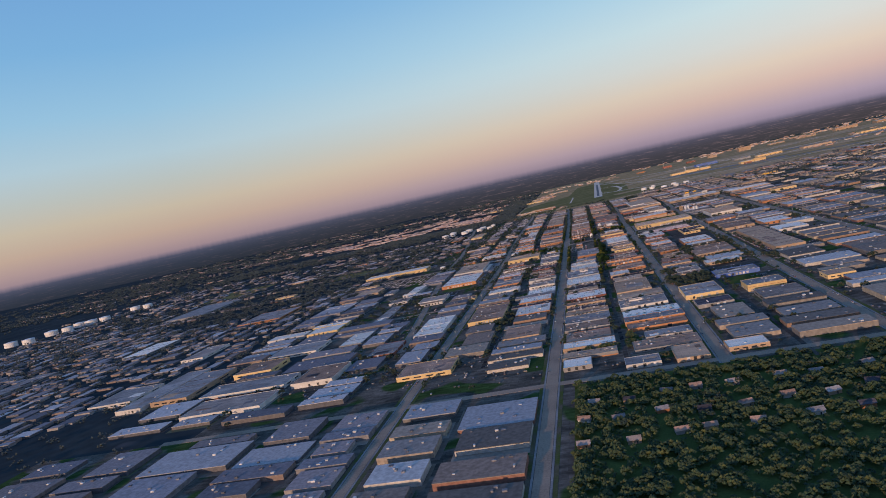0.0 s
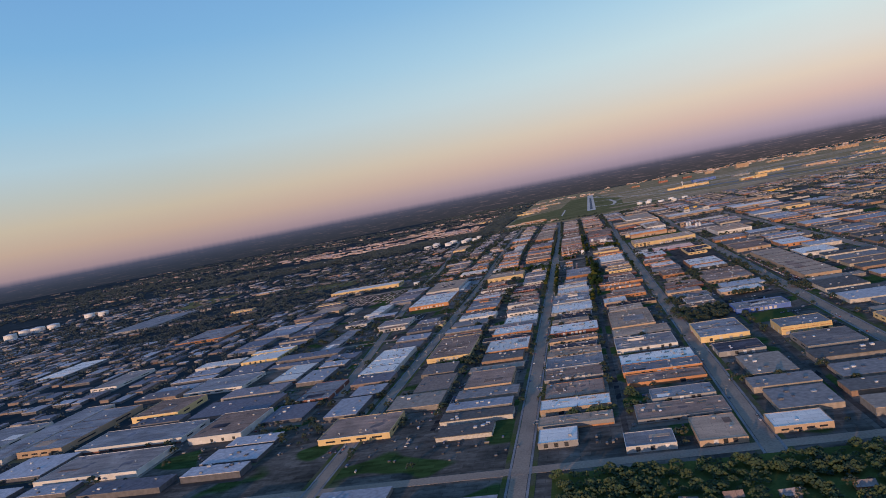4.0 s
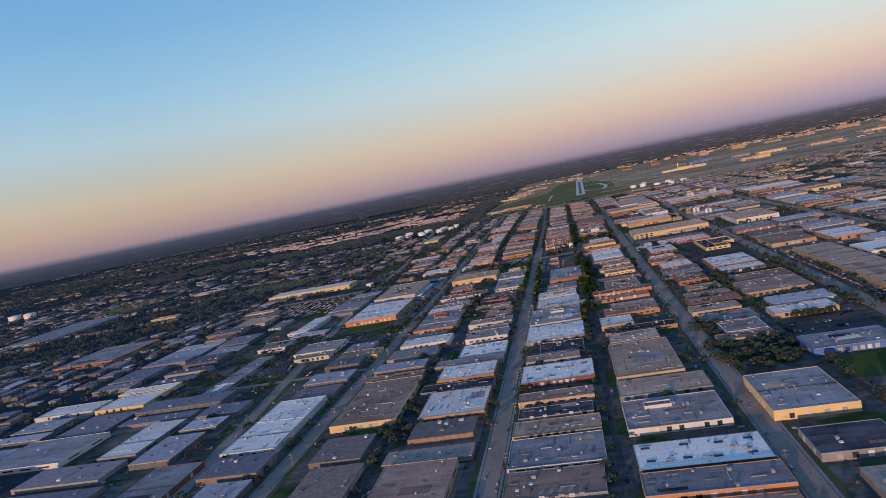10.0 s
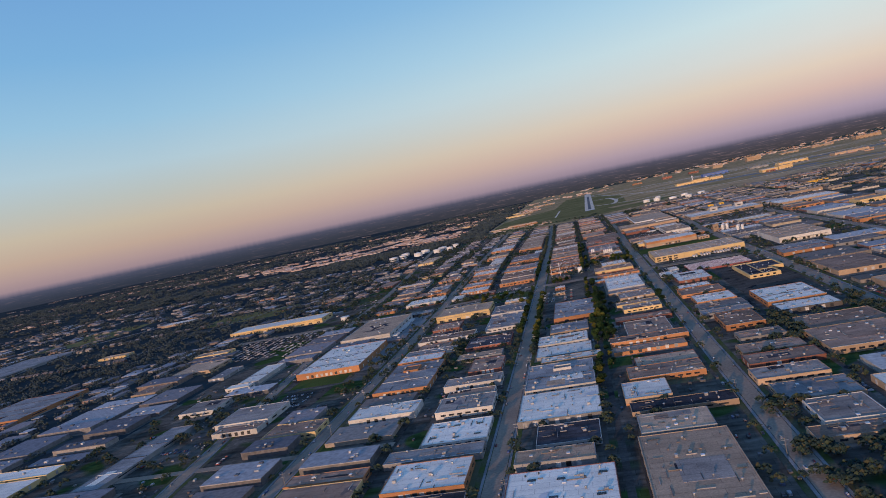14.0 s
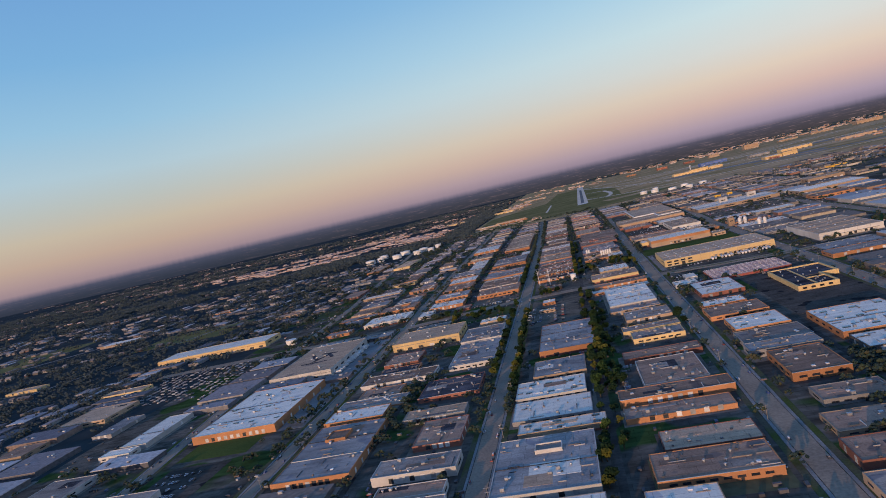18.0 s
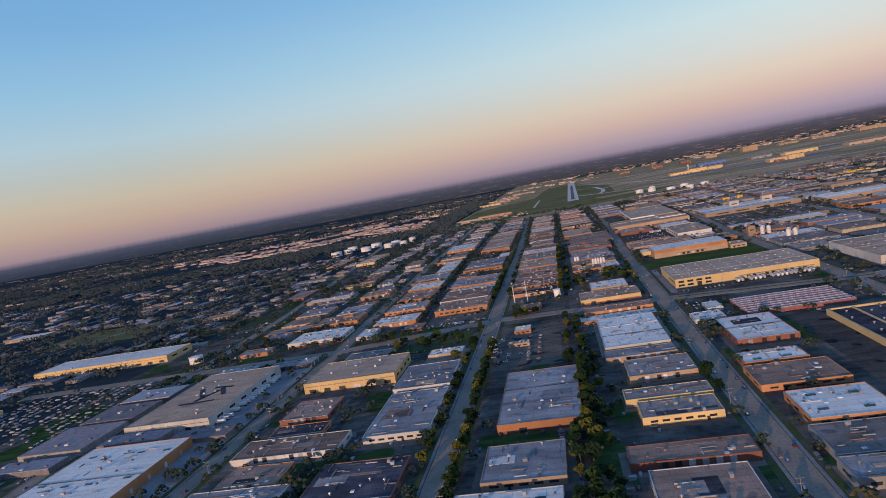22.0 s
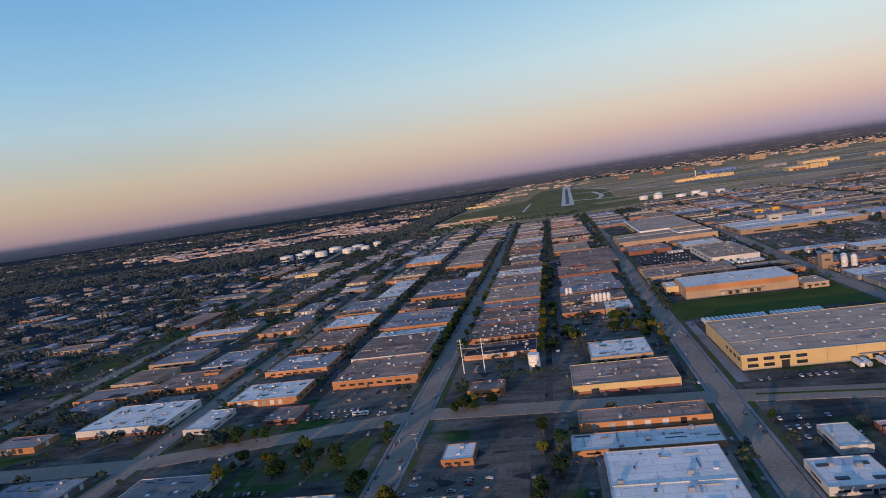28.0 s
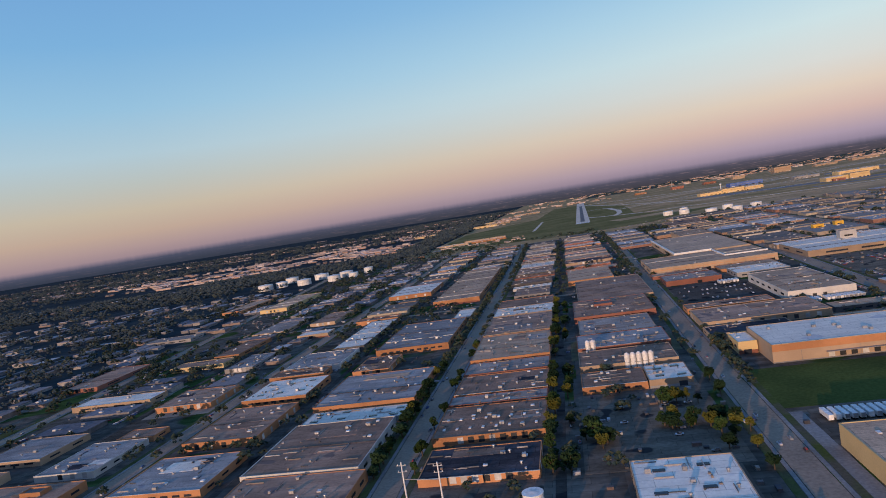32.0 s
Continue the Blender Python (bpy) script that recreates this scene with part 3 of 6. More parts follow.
for name, pts, wd, z, m, lab in [
        ("runway", [along(0, 0), along(0, 1700)], 32, 0.12, CONCRETE, "pale concrete runway with a dark rubber streak"),
        ("runway_rubber", [along(0, 70), along(0, 1250)], 10, 0.16, RUBBER, "dark tyre rubber down the middle of the runway"),
        ("taxiway", [(74, 2870), (92, 2832), (147, 2767), (200, 2720), (300, 2700)], 13, 0.10, CONCRETE, "pale concrete taxiway curving to the runway"),
        ("taxiway", [(140, 2775), (158, 2860), (168, 3000), (160, 3240), (140, 3290), (88, 3300)], 13, 0.11, CONCRETE, "pale concrete taxiway loop"),
        ("taxiway", [(165, 3060), (300, 3160), (420, 3262), (581, 3345), (901, 3628), (1300, 3980)], 12, 0.11, CONCRETE, "pale concrete taxiway"),
        ("taxiway", [(105, 3890), (200, 3420), (320, 3040), (360, 2900)], 11, 0.115, CONCRETE, "pale concrete taxiway"),
        ("taxiway", [(300, 2700), (620, 2600), (1100, 2560), (1700, 2600)], 14, 0.12, CONCRETE, "pale concrete taxiway along the apron"),
        ("runway_cross", [(96, 3960), (700, 3560), (1500, 3100)], 24, 0.14, CONCRETE, "second pale concrete runway crossing the field"),
        ("taxiway", [(420, 3262), (900, 3010), (1500, 2800)], 13, 0.13, CONCRETE, "pale concrete taxiway"),
] + [
        ("apron", [(370, 3010), (780, 2760)], 80, 0.09, PAVE, "grey apron before the hangars"),
        ("apron", [(800, 3300), (1600, 3050)], 90, 0.09, PAVE, "grey apron far across the field"),
        ("field_path", [(-51, 2617), (-46, 2800), (-41, 2999)], 6, 0.12, CONCRETE, "pale service track in the airfield grass"),
        ("field_road", [(-260, 2275), (440, 2272), (1100, 2300)], 8, 0.12, ROADM, "perimeter road along the airfield"),
        ("taxiway", [(300, 2860), (700, 2960), (1200, 3180), (1800, 3300)], 9, 0.10, CONCRETE, "narrow pale taxiway"),
        ("taxiway", [(260, 3060), (640, 3200), (1200, 3420), (1850, 3560)], 10, 0.10, CONCRETE, "narrow pale taxiway"),
        ("taxiway", [(180, 3500), (800, 3700), (1800, 3900)], 12, 0.10, CONCRETE, "narrow pale taxiway"),
        ("apron", [(560, 2700), (1000, 2640)], 40, 0.085, PAVE, "grey apron before the hangars"),
] + [
        ("dry_grass", [(120, 2560), (300, 2600), (700, 2520)], 70, 0.068, FIELD_DRY, "dry tan airfield grass"),
        ("dry_grass", [(200, 3180), (700, 3080), (1500, 3000)], 60, 0.068, FIELD_DRY, "dry tan airfield grass"),
        ("dry_grass", [(300, 2480), (800, 2420), (1800, 2450)], 120, 0.07, FIELD_DRY, "dry tan airfield grass"),
        ("dry_grass", [(250, 3420), (900, 3820), (1700, 4100)], 200, 0.07, FIELD_DRY, "dry tan airfield grass"),
        ("dry_grass", [(500, 3120), (1100, 2840), (1800, 2700)], 110, 0.07, FIELD_DRY, "dry tan airfield grass"),
]:
    ob = put(name, strip_mesh(name, pts, wd, -0.1, z, m))
    tagged(ob, lab, "runway", kind="structure")
for k in range(8):
    u = -12.4 + k * 3.54
    ob = put("runway_marking", strip_mesh("threshold_bar", [along(u, 8), along(u, 40)], 1.6, 0.0, 0.20, WHITE))
    tagged(ob, "white threshold bar painted on the runway", "marking", kind="structure")

# ---- warehouses ----
rng = random.Random(11)
lots = []
lots += [
    (-117, 1259, 16, 17, 2.4, 'br'),
    (-28, 1204, 11, 13, 2.6, 'wo'),
    (-30, 1173, 13, 6, 2.4, 'wt'),
    (-293, 548, 42, 52, 5.0, 'bw'),
    (-38, 473, 21, 20, 3.4, 'wg'),
    (6, 457, 24, 18, 3.4, 'lw'),
    (40, 456, 22, 32, 2.9, 'tt'),
    (75, 462, 26, 18, 3.4, 'wt'),
]
lots += [
    (-492, 556, 30, 130, 4.2, 'lw'),
    (-458, 566, 42, 100, 5.0, 'lt'),
    (-396, 557, 92, 38, 4.0, 'lw'),
    (-380, 500, 80, 42, 4.0, 'gw'),
    (-180, 516, 48, 38, 4.0, 'by'),
    (-388, 688, 62, 48, 3.5, 'lw'),
    (-240, 614, 30, 48, 3.0, 'lr'),
    (-556, 592, 54, 60, 4.0, 'lw'),
    (-96, 587, 34, 40, 4.0, 'bt'),
    (78, 595, 30, 24, 3.4, 'dg'),
    (129, 581, 35, 36, 4.0, 'gg'),
    (-395, 622, 45, 46, 5.5, 'by'),
    (-297, 686, 27, 56, 3.4, 'wg'),
    (-203, 666, 33, 82, 4.0, 'ww'),
    (-146, 687, 39, 76, 4.0, 'by'),
    (-93, 682, 37, 40, 4.0, 'wo'),
    (-39, 718, 43, 33, 3.4, 'wr'),
    (14, 636, 44, 35, 3.4, 'gw'),
    (15, 706, 36, 65, 4.0, 'tt'),
    (74, 635, 34, 47, 4.6, 'ly'),
    (116, 709, 42, 26, 4.0, 'll'),
    (127, 628, 33, 26, 6.0, 'ly'),
    (192, 623, 23, 21, 4.0, 'ty'),
]
lots += [
    (-444, 797, 55, 25, 3.4, 'ww'),
    (-384, 793, 44, 35, 3.4, 'wy'),
    (-293, 797, 18, 98, 2.9, 'lg'),
    (-148, 766, 40, 12, 3.4, 'bo'),
    (-94, 745, 37, 29, 4.0, 'wo'),
    (17, 774, 31, 22, 4.0, 'tg'),
    (78, 749, 32, 12, 3.4, 'bt'),
    (86, 764, 24, 26, 3.4, 'gw'),
    (121, 789, 38, 20, 3.4, 'wt'),
    (-392, 832, 52, 16, 3.4, 'wy'),
    (-250, 879, 39, 35, 4.0, 'gw'),
    (-243, 863, 32, 13, 3.4, 'bw'),
    (-197, 841, 35, 22, 3.4, 'by'),
    (-144, 849, 41, 22, 4.0, 'ww'),
    (-89, 840, 33, 25, 4.0, 'gw'),
    (-87, 868, 29, 11, 3.4, 'bw'),
    (-40, 809, 42, 42, 3.4, 'wg'),
    (-39, 856, 40, 50, 3.8, 'lw'),
    (14, 821, 23, 26, 3.4, 'wt'),
]
lots += [
    (19, 852, 40, 22, 3.4, 'bo'),
    (77, 823, 33, 18, 3.4, 'gt'),
    (121, 853, 46, 42, 4.0, 'bt'),
    (200, 805, 32, 193, 5.0, 'tt'),
]
lots += [
    (-307, 924, 29, 29, 3.4, 'gw'),
    (-301, 982, 22, 11, 3.4, 'ww'),
    (-296, 996, 19, 55, 3.4, 'ww'),
    (-237, 985, 55, 85, 5.0, 'wo'),
    (-146, 995, 42, 14, 2.9, 'lw'),
    (-144, 898, 38, 67, 4.0, 'lo'),
    (-95, 990, 36, 33, 2.9, 'dr'),
    (-93, 888, 37, 17, 4.0, 'gw'),
    (-82, 919, 23, 32, 2.9, 'br'),
    (-36, 960, 36, 26, 2.9, 'ww'),
    (-32, 912, 39, 12, 3.4, 'wt'),
    (27, 949, 30, 40, 3.4, 'bw'),
    (87, 931, 24, 36, 4.0, 'bo'),
    (88, 900, 26, 16, 2.9, 'bg'),
    (125, 976, 38, 49, 4.0, 'wo'),
    (126, 950, 37, 22, 3.5, 'wd'),
    (239, 933, 37, 42, 4.0, 'ww'),
    (-418, 1017, 26, 27, 3.4, 'bt'),
]
lots += [
    (-348, 1034, 16, 39, 2.9, 'lg'),
    (-145, 1038, 50, 21, 2.9, 'bw'),
    (31, 1032, 30, 18, 3.4, 'gy'),
    (85, 1015, 29, 28, 3.4, 'wo'),
    (245, 1024, 37, 50, 4.0, 'wo'),
]
lots += [
    (-417, 1079, 44, 44, 3.4, 'tt'),
    (-237, 1094, 51, 94, 6.0, 'tw'),
    (-147, 1133, 55, 42, 6.0, 'ty'),
    (-141, 1083, 26, 28, 2.9, 'br'),
    (-87, 1107, 31, 42, 4.0, 'lw'),
    (-86, 1046, 30, 57, 3.4, 'lw'),
    (-80, 1171, 22, 13, 2.9, 'wt'),
    (-26, 1040, 35, 70, 4.0, 'lo'),
    (25, 1132, 34, 66, 4.0, 'ww'),
    (27, 1053, 35, 13, 3.4, 'gy'),
    (32, 1082, 30, 26, 3.4, 'gt'),
    (80, 1053, 34, 26, 2.9, 'bo'),
    (82, 1083, 27, 16, 2.9, 'wo'),
    (79, 1170, 17, 17, 2.6, 'ww'),
    (91, 1193, 9, 17, 2.6, 'ww'),
    (88, 1117, 29, 46, 3.4, 'wr'),
    (194, 1170, 44, 22, 3.4, 'go'),
    (195, 1042, 41, 61, 4.0, 'bt'),
    (240, 1169, 44, 26, 3.4, 'gg'),
]
lots += [
    (-463, 1282, 132, 39, 6.0, 'wy'),
    (-258, 1317, 42, 20, 2.9, 'go'),
    (-252, 1342, 28, 30, 3.8, 'bt'),
    (-250, 1250, 26, 16, 2.9, 'go'),
    (-214, 1322, 42, 32, 3.8, 'bo'),
    (-212, 1262, 45, 34, 4.0, 'ww'),
    (-151, 1337, 37, 34, 3.2, 'lo'),
    (-148, 1287, 36, 27, 3.6, 'wo'),
    (-153, 1255, 13, 25, 2.8, 'ww'),
    (-99, 1302, 44, 38, 4.2, 'bo'),
    (-101, 1341, 43, 50, 4.6, 'bw'),
    (-27, 1272, 16, 13, 3.0, 'bo'),
    (-36, 1331, 38, 24, 2.6, 'do'),
    (-38, 1364, 41, 34, 3.2, 'bo'),
    (18, 1264, 43, 30, 3.6, 'by'),
    (28, 1301, 28, 28, 4.0, 'wt'),
    (315, 1304, 49, 21, 4.0, 'to'),
]
lots += [
    (-206, 1365, 28, 36, 3.0, 'lw'),
    (-38, 1401, 41, 12, 3.0, 'gr'),
    (-409, 1474, 40, 21, 2.9, 'bt'),
    (-278, 1472, 52, 17, 3.2, 'wt'),
    (-330, 1524, 28, 60, 3.0, 'br'),
    (-264, 1550, 41, 18, 3.2, 'by'),
    (-256, 1386, 34, 32, 3.2, 'lt'),
    (-208, 1450, 33, 32, 3.2, 'bo'),
    (-210, 1528, 20, 40, 3.0, 'lg'),
    (-151, 1385, 34, 46, 3.6, 'bo'),
    (-153, 1442, 35, 36, 3.8, 'wo'),
    (-104, 1416, 48, 52, 4.0, 'lo'),
    (-106, 1480, 21, 32, 3.0, 'bo'),
    (-38, 1415, 41, 29, 3.0, 'bo'),
    (-38, 1446, 41, 21, 3.2, 'gr'),
    (-38, 1470, 41, 56, 4.0, 'to'),
    (17, 1436, 43, 28, 3.6, 'bt'),
    (17, 1470, 45, 30, 3.6, 'lr'),
    (17, 1406, 26, 22, 3.2, 'bo'),
    (43.5, 1406, 17, 22, 3.4, 'wt'),
    (82, 1494, 62, 36, 4.0, 'bt'),
    (86, 1441, 8, 18, 5.6, 'wy'),
    (161.5, 1416, 14, 20, 3.6, 'tt'),
    (383, 1472, 42, 35, 6.0, 'ty'),
]
lots += [
    (-198, 1620, 26, 16, 3.0, 'wt'),
    (-246, 1578, 20, 55, 2.9, 'bo'),
    (-142, 1548, 22, 92, 3.8, 'wd'),
    (-105, 1524, 46, 80, 4.0, 'lo'),
    (-70, 1609, 13, 34, 3.2, 'wt'),
    (-38, 1529, 41, 57, 4.0, 'bt'),
    (17, 1549, 49, 58, 4.0, 'br'),
    (82, 1537, 48, 15, 3.4, 'bo'),
    (138, 1540, 36, 82, 5.6, 'tw'),
    (237, 1521, 47, 22, 4.0, 'wg'),
    (322, 1557, 46, 38, 4.0, 'bo'),
    (-255, 1657, 30, 54, 2.9, 'gt'),
    (-209, 1675, 23, 54, 2.9, 'bt'),
    (-38, 1588, 42, 32, 4.0, 'wt'),
    (-38, 1623, 41, 33, 3.6, 'bo'),
    (21, 1610, 52, 101, 3.4, 'bt'),
    (330, 1640, 90, 50, 6.0, 'wt'),
]
lots += [
    (-382, 1687, 50, 23, 2.9, 'gg'),
    (-164, 1776, 44, 70, 4.0, 'wo'),
    (-102, 1696, 41, 221, 4.6, 'to'),
    (15, 1713, 39, 75, 4.0, 'to'),
    (84, 1705, 99, 73, 6.0, 'tt'),
    (116, 1782, 67, 164, 6.5, 'tt'),
    (201, 1768, 103, 14, 4.0, 'wt'),
    (202, 1695, 118, 70, 5.0, 'wt'),
    (396, 1798, 55, 34, 6.0, 'tt'),
    (-324, 1814, 32, 108, 4.0, 'ty'),
]
lots += [
    (-386, 1842, 25, 87, 4.0, 'to'),
    (150, 1950, 36, 70, 6.5, 'tt'),
]
lots += [
    (173, 2146, 54, 104, 3.4, 'bt'),
]
lots += [
    (630, 2822, 48, 40, 9.0, 'wy'),
    (679, 2815, 42, 50, 12.0, 'ty'),
    (640, 2806, 26, 12, 5.0, 'tr'),
    (394, 3055, 58, 45, 8.0, 'ty'),
    (453, 3062, 58, 40, 11.0, 'ty'),
    (512, 3055, 46, 50, 9.0, 'wy'),
    (560, 3420, 100, 50, 12.0, 'll'),
]
lots += [
    (-935, 1258, 100, 180, 4.0, 'lg'),
    (-602, 995, 80, 92, 4.0, 'lo'),
    (-675, 1288, 45, 20, 3.0, 'ty'),
    (-447, 1166, 45, 18, 3.0, 'ty'),
    (-760, 1560, 60, 30, 3.5, 'wt'),
    (-1010, 1080, 60, 70, 3.5, 'gt'),
    (-740, 880, 46, 90, 3.5, 'wg'),
    (-640, 1700, 40, 26, 3.0, 'to'),
    (-890, 760, 40, 110, 3.5, 'lg'),
    (-560, 770, 34, 70, 3.5, 'gw'),
]

AC = bevelled("air_conditioner", 1.7, 1.3, 1.0, 0.08, STEEL)
VENT = lathe("vent", [(0.28, 0), (0.28, 0.55), (0.5, 0.6), (0.42, 0.85), (0.05, 0.95)], STEEL, 10)
HATCH = bevelled("hatch", 1.5, 1.5, 0.45, 0.1, SKYL)


def warehouse(x0, y0, w, d, h, code, fancy=1.0):
    """A flat-roofed warehouse with parapet, roof slab, doors, windows and roof plant."""
    r = random.Random(int(x0 * 7 + y0 * 13))
    rf, wlk = code[0], code[1]
    top = holder("warehouse", (x0 + w / 2, y0 + d / 2, 0))
    state = "wide" if w > 60 else ("long" if d > 1.6 * w else "low")
    tagged(top, f"{state} {WALLWORD[wlk]} warehouse with a flat {ROOFWORD[rf]} roof", "warehouse", "warehouses of the district")
    put("shell", shell_mesh(w, d, h), WALL[wlk], top)
    par = 0.22
    put("roof", UNIT, ROOF[rf], top, (0, 0, h - par - 0.25), (w - 0.6, d - 0.6, 0.25), label=f"flat {ROOFWORD[rf]} roof")
    # coping along the front parapet
    put("coping", UNIT, WALL["w"] if r.random() < 0.3 else WALL[wlk], top, (0, -d / 2 + 0.12, h), (w + 0.1, 0.4, 0.08))
    zr = h - par
    # roof seams and second roof level
    if d > 34 and r.random() < 0.7:
        for k in range(1, int(d // 22)):
            put("roof_seam", UNIT, WALL["w"] if r.random() < 0.2 else ROOF["d"], top, (0, -d / 2 + k * 22 + r.uniform(-2, 2), zr), (w - 0.9, 0.35, 0.3))
    if fancy > 0.6 and h < 5.9 and w > 26 and d > 30 and rf != "w" and r.random() < 0.12:
        pw, pd = w * r.uniform(0.15, 0.3), d * r.uniform(0.12, 0.22)
        put("raised_roof", shell_mesh(pw, pd, 1.6), WALL[wlk], top, (r.uniform(-0.2, 0.2) * w, r.uniform(0, 0.25) * d, zr - 0.02))
        last = bpy.context.scene.collection.objects[-1]
        put("raised_roof_deck", UNIT, ROOF[r.choice("gwb")], last, (0, 0, 0.9), (pw - 0.7, pd - 0.7, 0.2))
    for _ in range(int(2.7 * fancy) if w * d > 300 and h < 5.9 and (rf != "w" or r.random() < 0.35) else 0):
        pw, pd = r.uniform(0.15, 0.5) * w, r.uniform(0.06, 0.3) * d
        put("roof_patch", UNIT, ROOF[r.choice("gdbtw" if rf in "wl" else "dgbb")] if r.random() < 0.75 else ROOF[rf], top, (r.uniform(-0.45, 0.45) * (w - pw), r.uniform(-0.45, 0.45) * (d - pd), zr), (pw, pd, 0.06 + 0.02 * r.random()))
    if rf == "w" and fancy > 0.5 and h < 5.9 and r.random() < 0.3:
        nx, ny = max(2, int(w / 11)), max(2, int(d / 14))
        for i in range(min(nx, 4)):
            for j in range(min(ny, 3)):
                put("dark_skylight", UNIT, GLASS, top, ((i + 0.5 + r.uniform(-0.2, 0.2)) * w / min(nx, 4) - w / 2, (j + 0.5 + r.uniform(-0.1, 0.1)) * d / min(ny, 3) - d / 2, zr), (3.4, 1.5, 0.3))
    n = int(min(9, 2 + w * d / 170) * fancy)
    for _ in range(n):
        kind = r.random()
        p = (r.uniform(-0.42, 0.42) * w, r.uniform(-0.42, 0.42) * d, zr)
        if kind < 0.4:
            put("air_conditioner", AC, None, top, p, rz=r.choice((0, math.pi / 2)), scale=(1, 1, r.uniform(0.8, 1.3)))
        elif kind < 0.7:
            put("roof_vent", VENT, None, top, p, scale=(1.2, 1.2, 1.2))
        else:
            put("skylight", HATCH, None, top, p)
    # ducts, kerbs and pipe runs, one welded run a roof
    if fancy > 0.5 and w * d > 350 and h < 5.9:
        runs = []
        for _ in range(int(min(26, 5 + w * d / 110))):
            px, py = r.uniform(-0.45, 0.45) * w, r.uniform(-0.45, 0.45) * d
            k = r.random()
            a, b, c = (r.uniform(2, 7), r.uniform(0.15, 0.35), r.uniform(0.2, 0.45)) if k < 0.45 else ((r.uniform(0.15, 0.3), r.uniform(2, 8), r.uniform(0.2, 0.4)) if k < 0.7 else (r.uniform(0.5, 1.1), r.uniform(0.5, 1.1), r.uniform(0.3, 0.8)))
            a, b = min(a, 2 * (0.48 * w - abs(px))), min(b, 2 * (0.48 * d - abs(py)))
            runs.append((px - a / 2, py - b / 2, zr, px + a / 2, py + b / 2, zr + c))
        tagged(put("roof_ductwork", boxes_mesh("roof_ductwork", runs, DUCT), None, top, label="grey ducts and kerbs on the roof"), kind="stuff")
    # front towards the south
    style = r.random()
    yf = -d / 2
    if h >= 5.9:
        k = min(int(w / 8), 12 if y0 < 2000 else 5)
        for q in range(k + 1):
            put("pilaster", UNIT, WALL[wlk], top, ((q / k - 0.5) * (w - 0.6), yf, 0), (0.5, 0.35, h - 0.2))
        for q in range(k):
            put("dock_door", UNIT, DARK if r.random() < 0.6 else DOORM, top, (((q + 0.5) / k - 0.5) * (w - 0.6), yf, 0.3), (w / k * 0.42, 0.14, 1.9))
        put("base_band", UNIT, WALL["o"] if r.random() < 0.5 else WALL["g"], top, (0, yf, h * 0.62), (w * 0.995, 0.1, h * 0.06))
    elif style < 0.45:
        k = max(2, int(w / r.uniform(4.5, 7)))
        k = min(k, int(9 * fancy) + 1)
        s = r.uniform(0.5, 0.9) * w / k
        c0 = r.uniform(-0.05, 0.05) * w
        for q in range(k):
            put("dock_door", UNIT, DOORM if r.random() < 0.6 else DARK, top, (c0 + (q - (k - 1) / 2) * s, yf, 0.6), (min(2.1, s * 0.7), 0.14, 2.2))
    elif style < 0.85:
        k = min(max(3, int(w / 5)), int(9 * fancy) + 1)
        s = 0.86 * w / k
        for q in range(k):
            put("window", UNIT, GLASS, top, ((q - (k - 1) / 2) * s, yf, h * 0.35), (s * 0.62, 0.12, h * 0.26))
        put("door", UNIT, DARK, top, (r.uniform(-0.3, 0.3) * w, yf, 0.0), (1.1, 0.16, 1.5))
    else:
        put("base_band", UNIT, WALL[r.choice("gro")], top, (0, yf, 0), (w * 0.98, 0.12, h * 0.3))
        put("entrance", UNIT, GLASS, top, (r.uniform(-0.3, 0.3) * w, yf, 0), (3.2, 0.24, 2.0))
    # side towards the nearer street
    sx = 1 if x0 + w / 2 < 20 else -1
    k = min(int(d / 9), int(6 * fancy), 6 if 500 < y0 < 2000 else 0)
    for q in range(k):
        if style > 0.3:
            put("side_window", UNIT, GLASS, top, (sx * w / 2, (q - (k - 1) / 2) * d * 0.9 / max(k, 1), h * 0.4), (0.12, d * 0.4 / max(k, 1), h * 0.22))
        else:
            put("side_door", UNIT, DOORM, top, (sx * w / 2, (q - (k - 1) / 2) * d * 0.9 / max(k, 1), 0.3), (0.14, 1.9, 2.3))
    return top


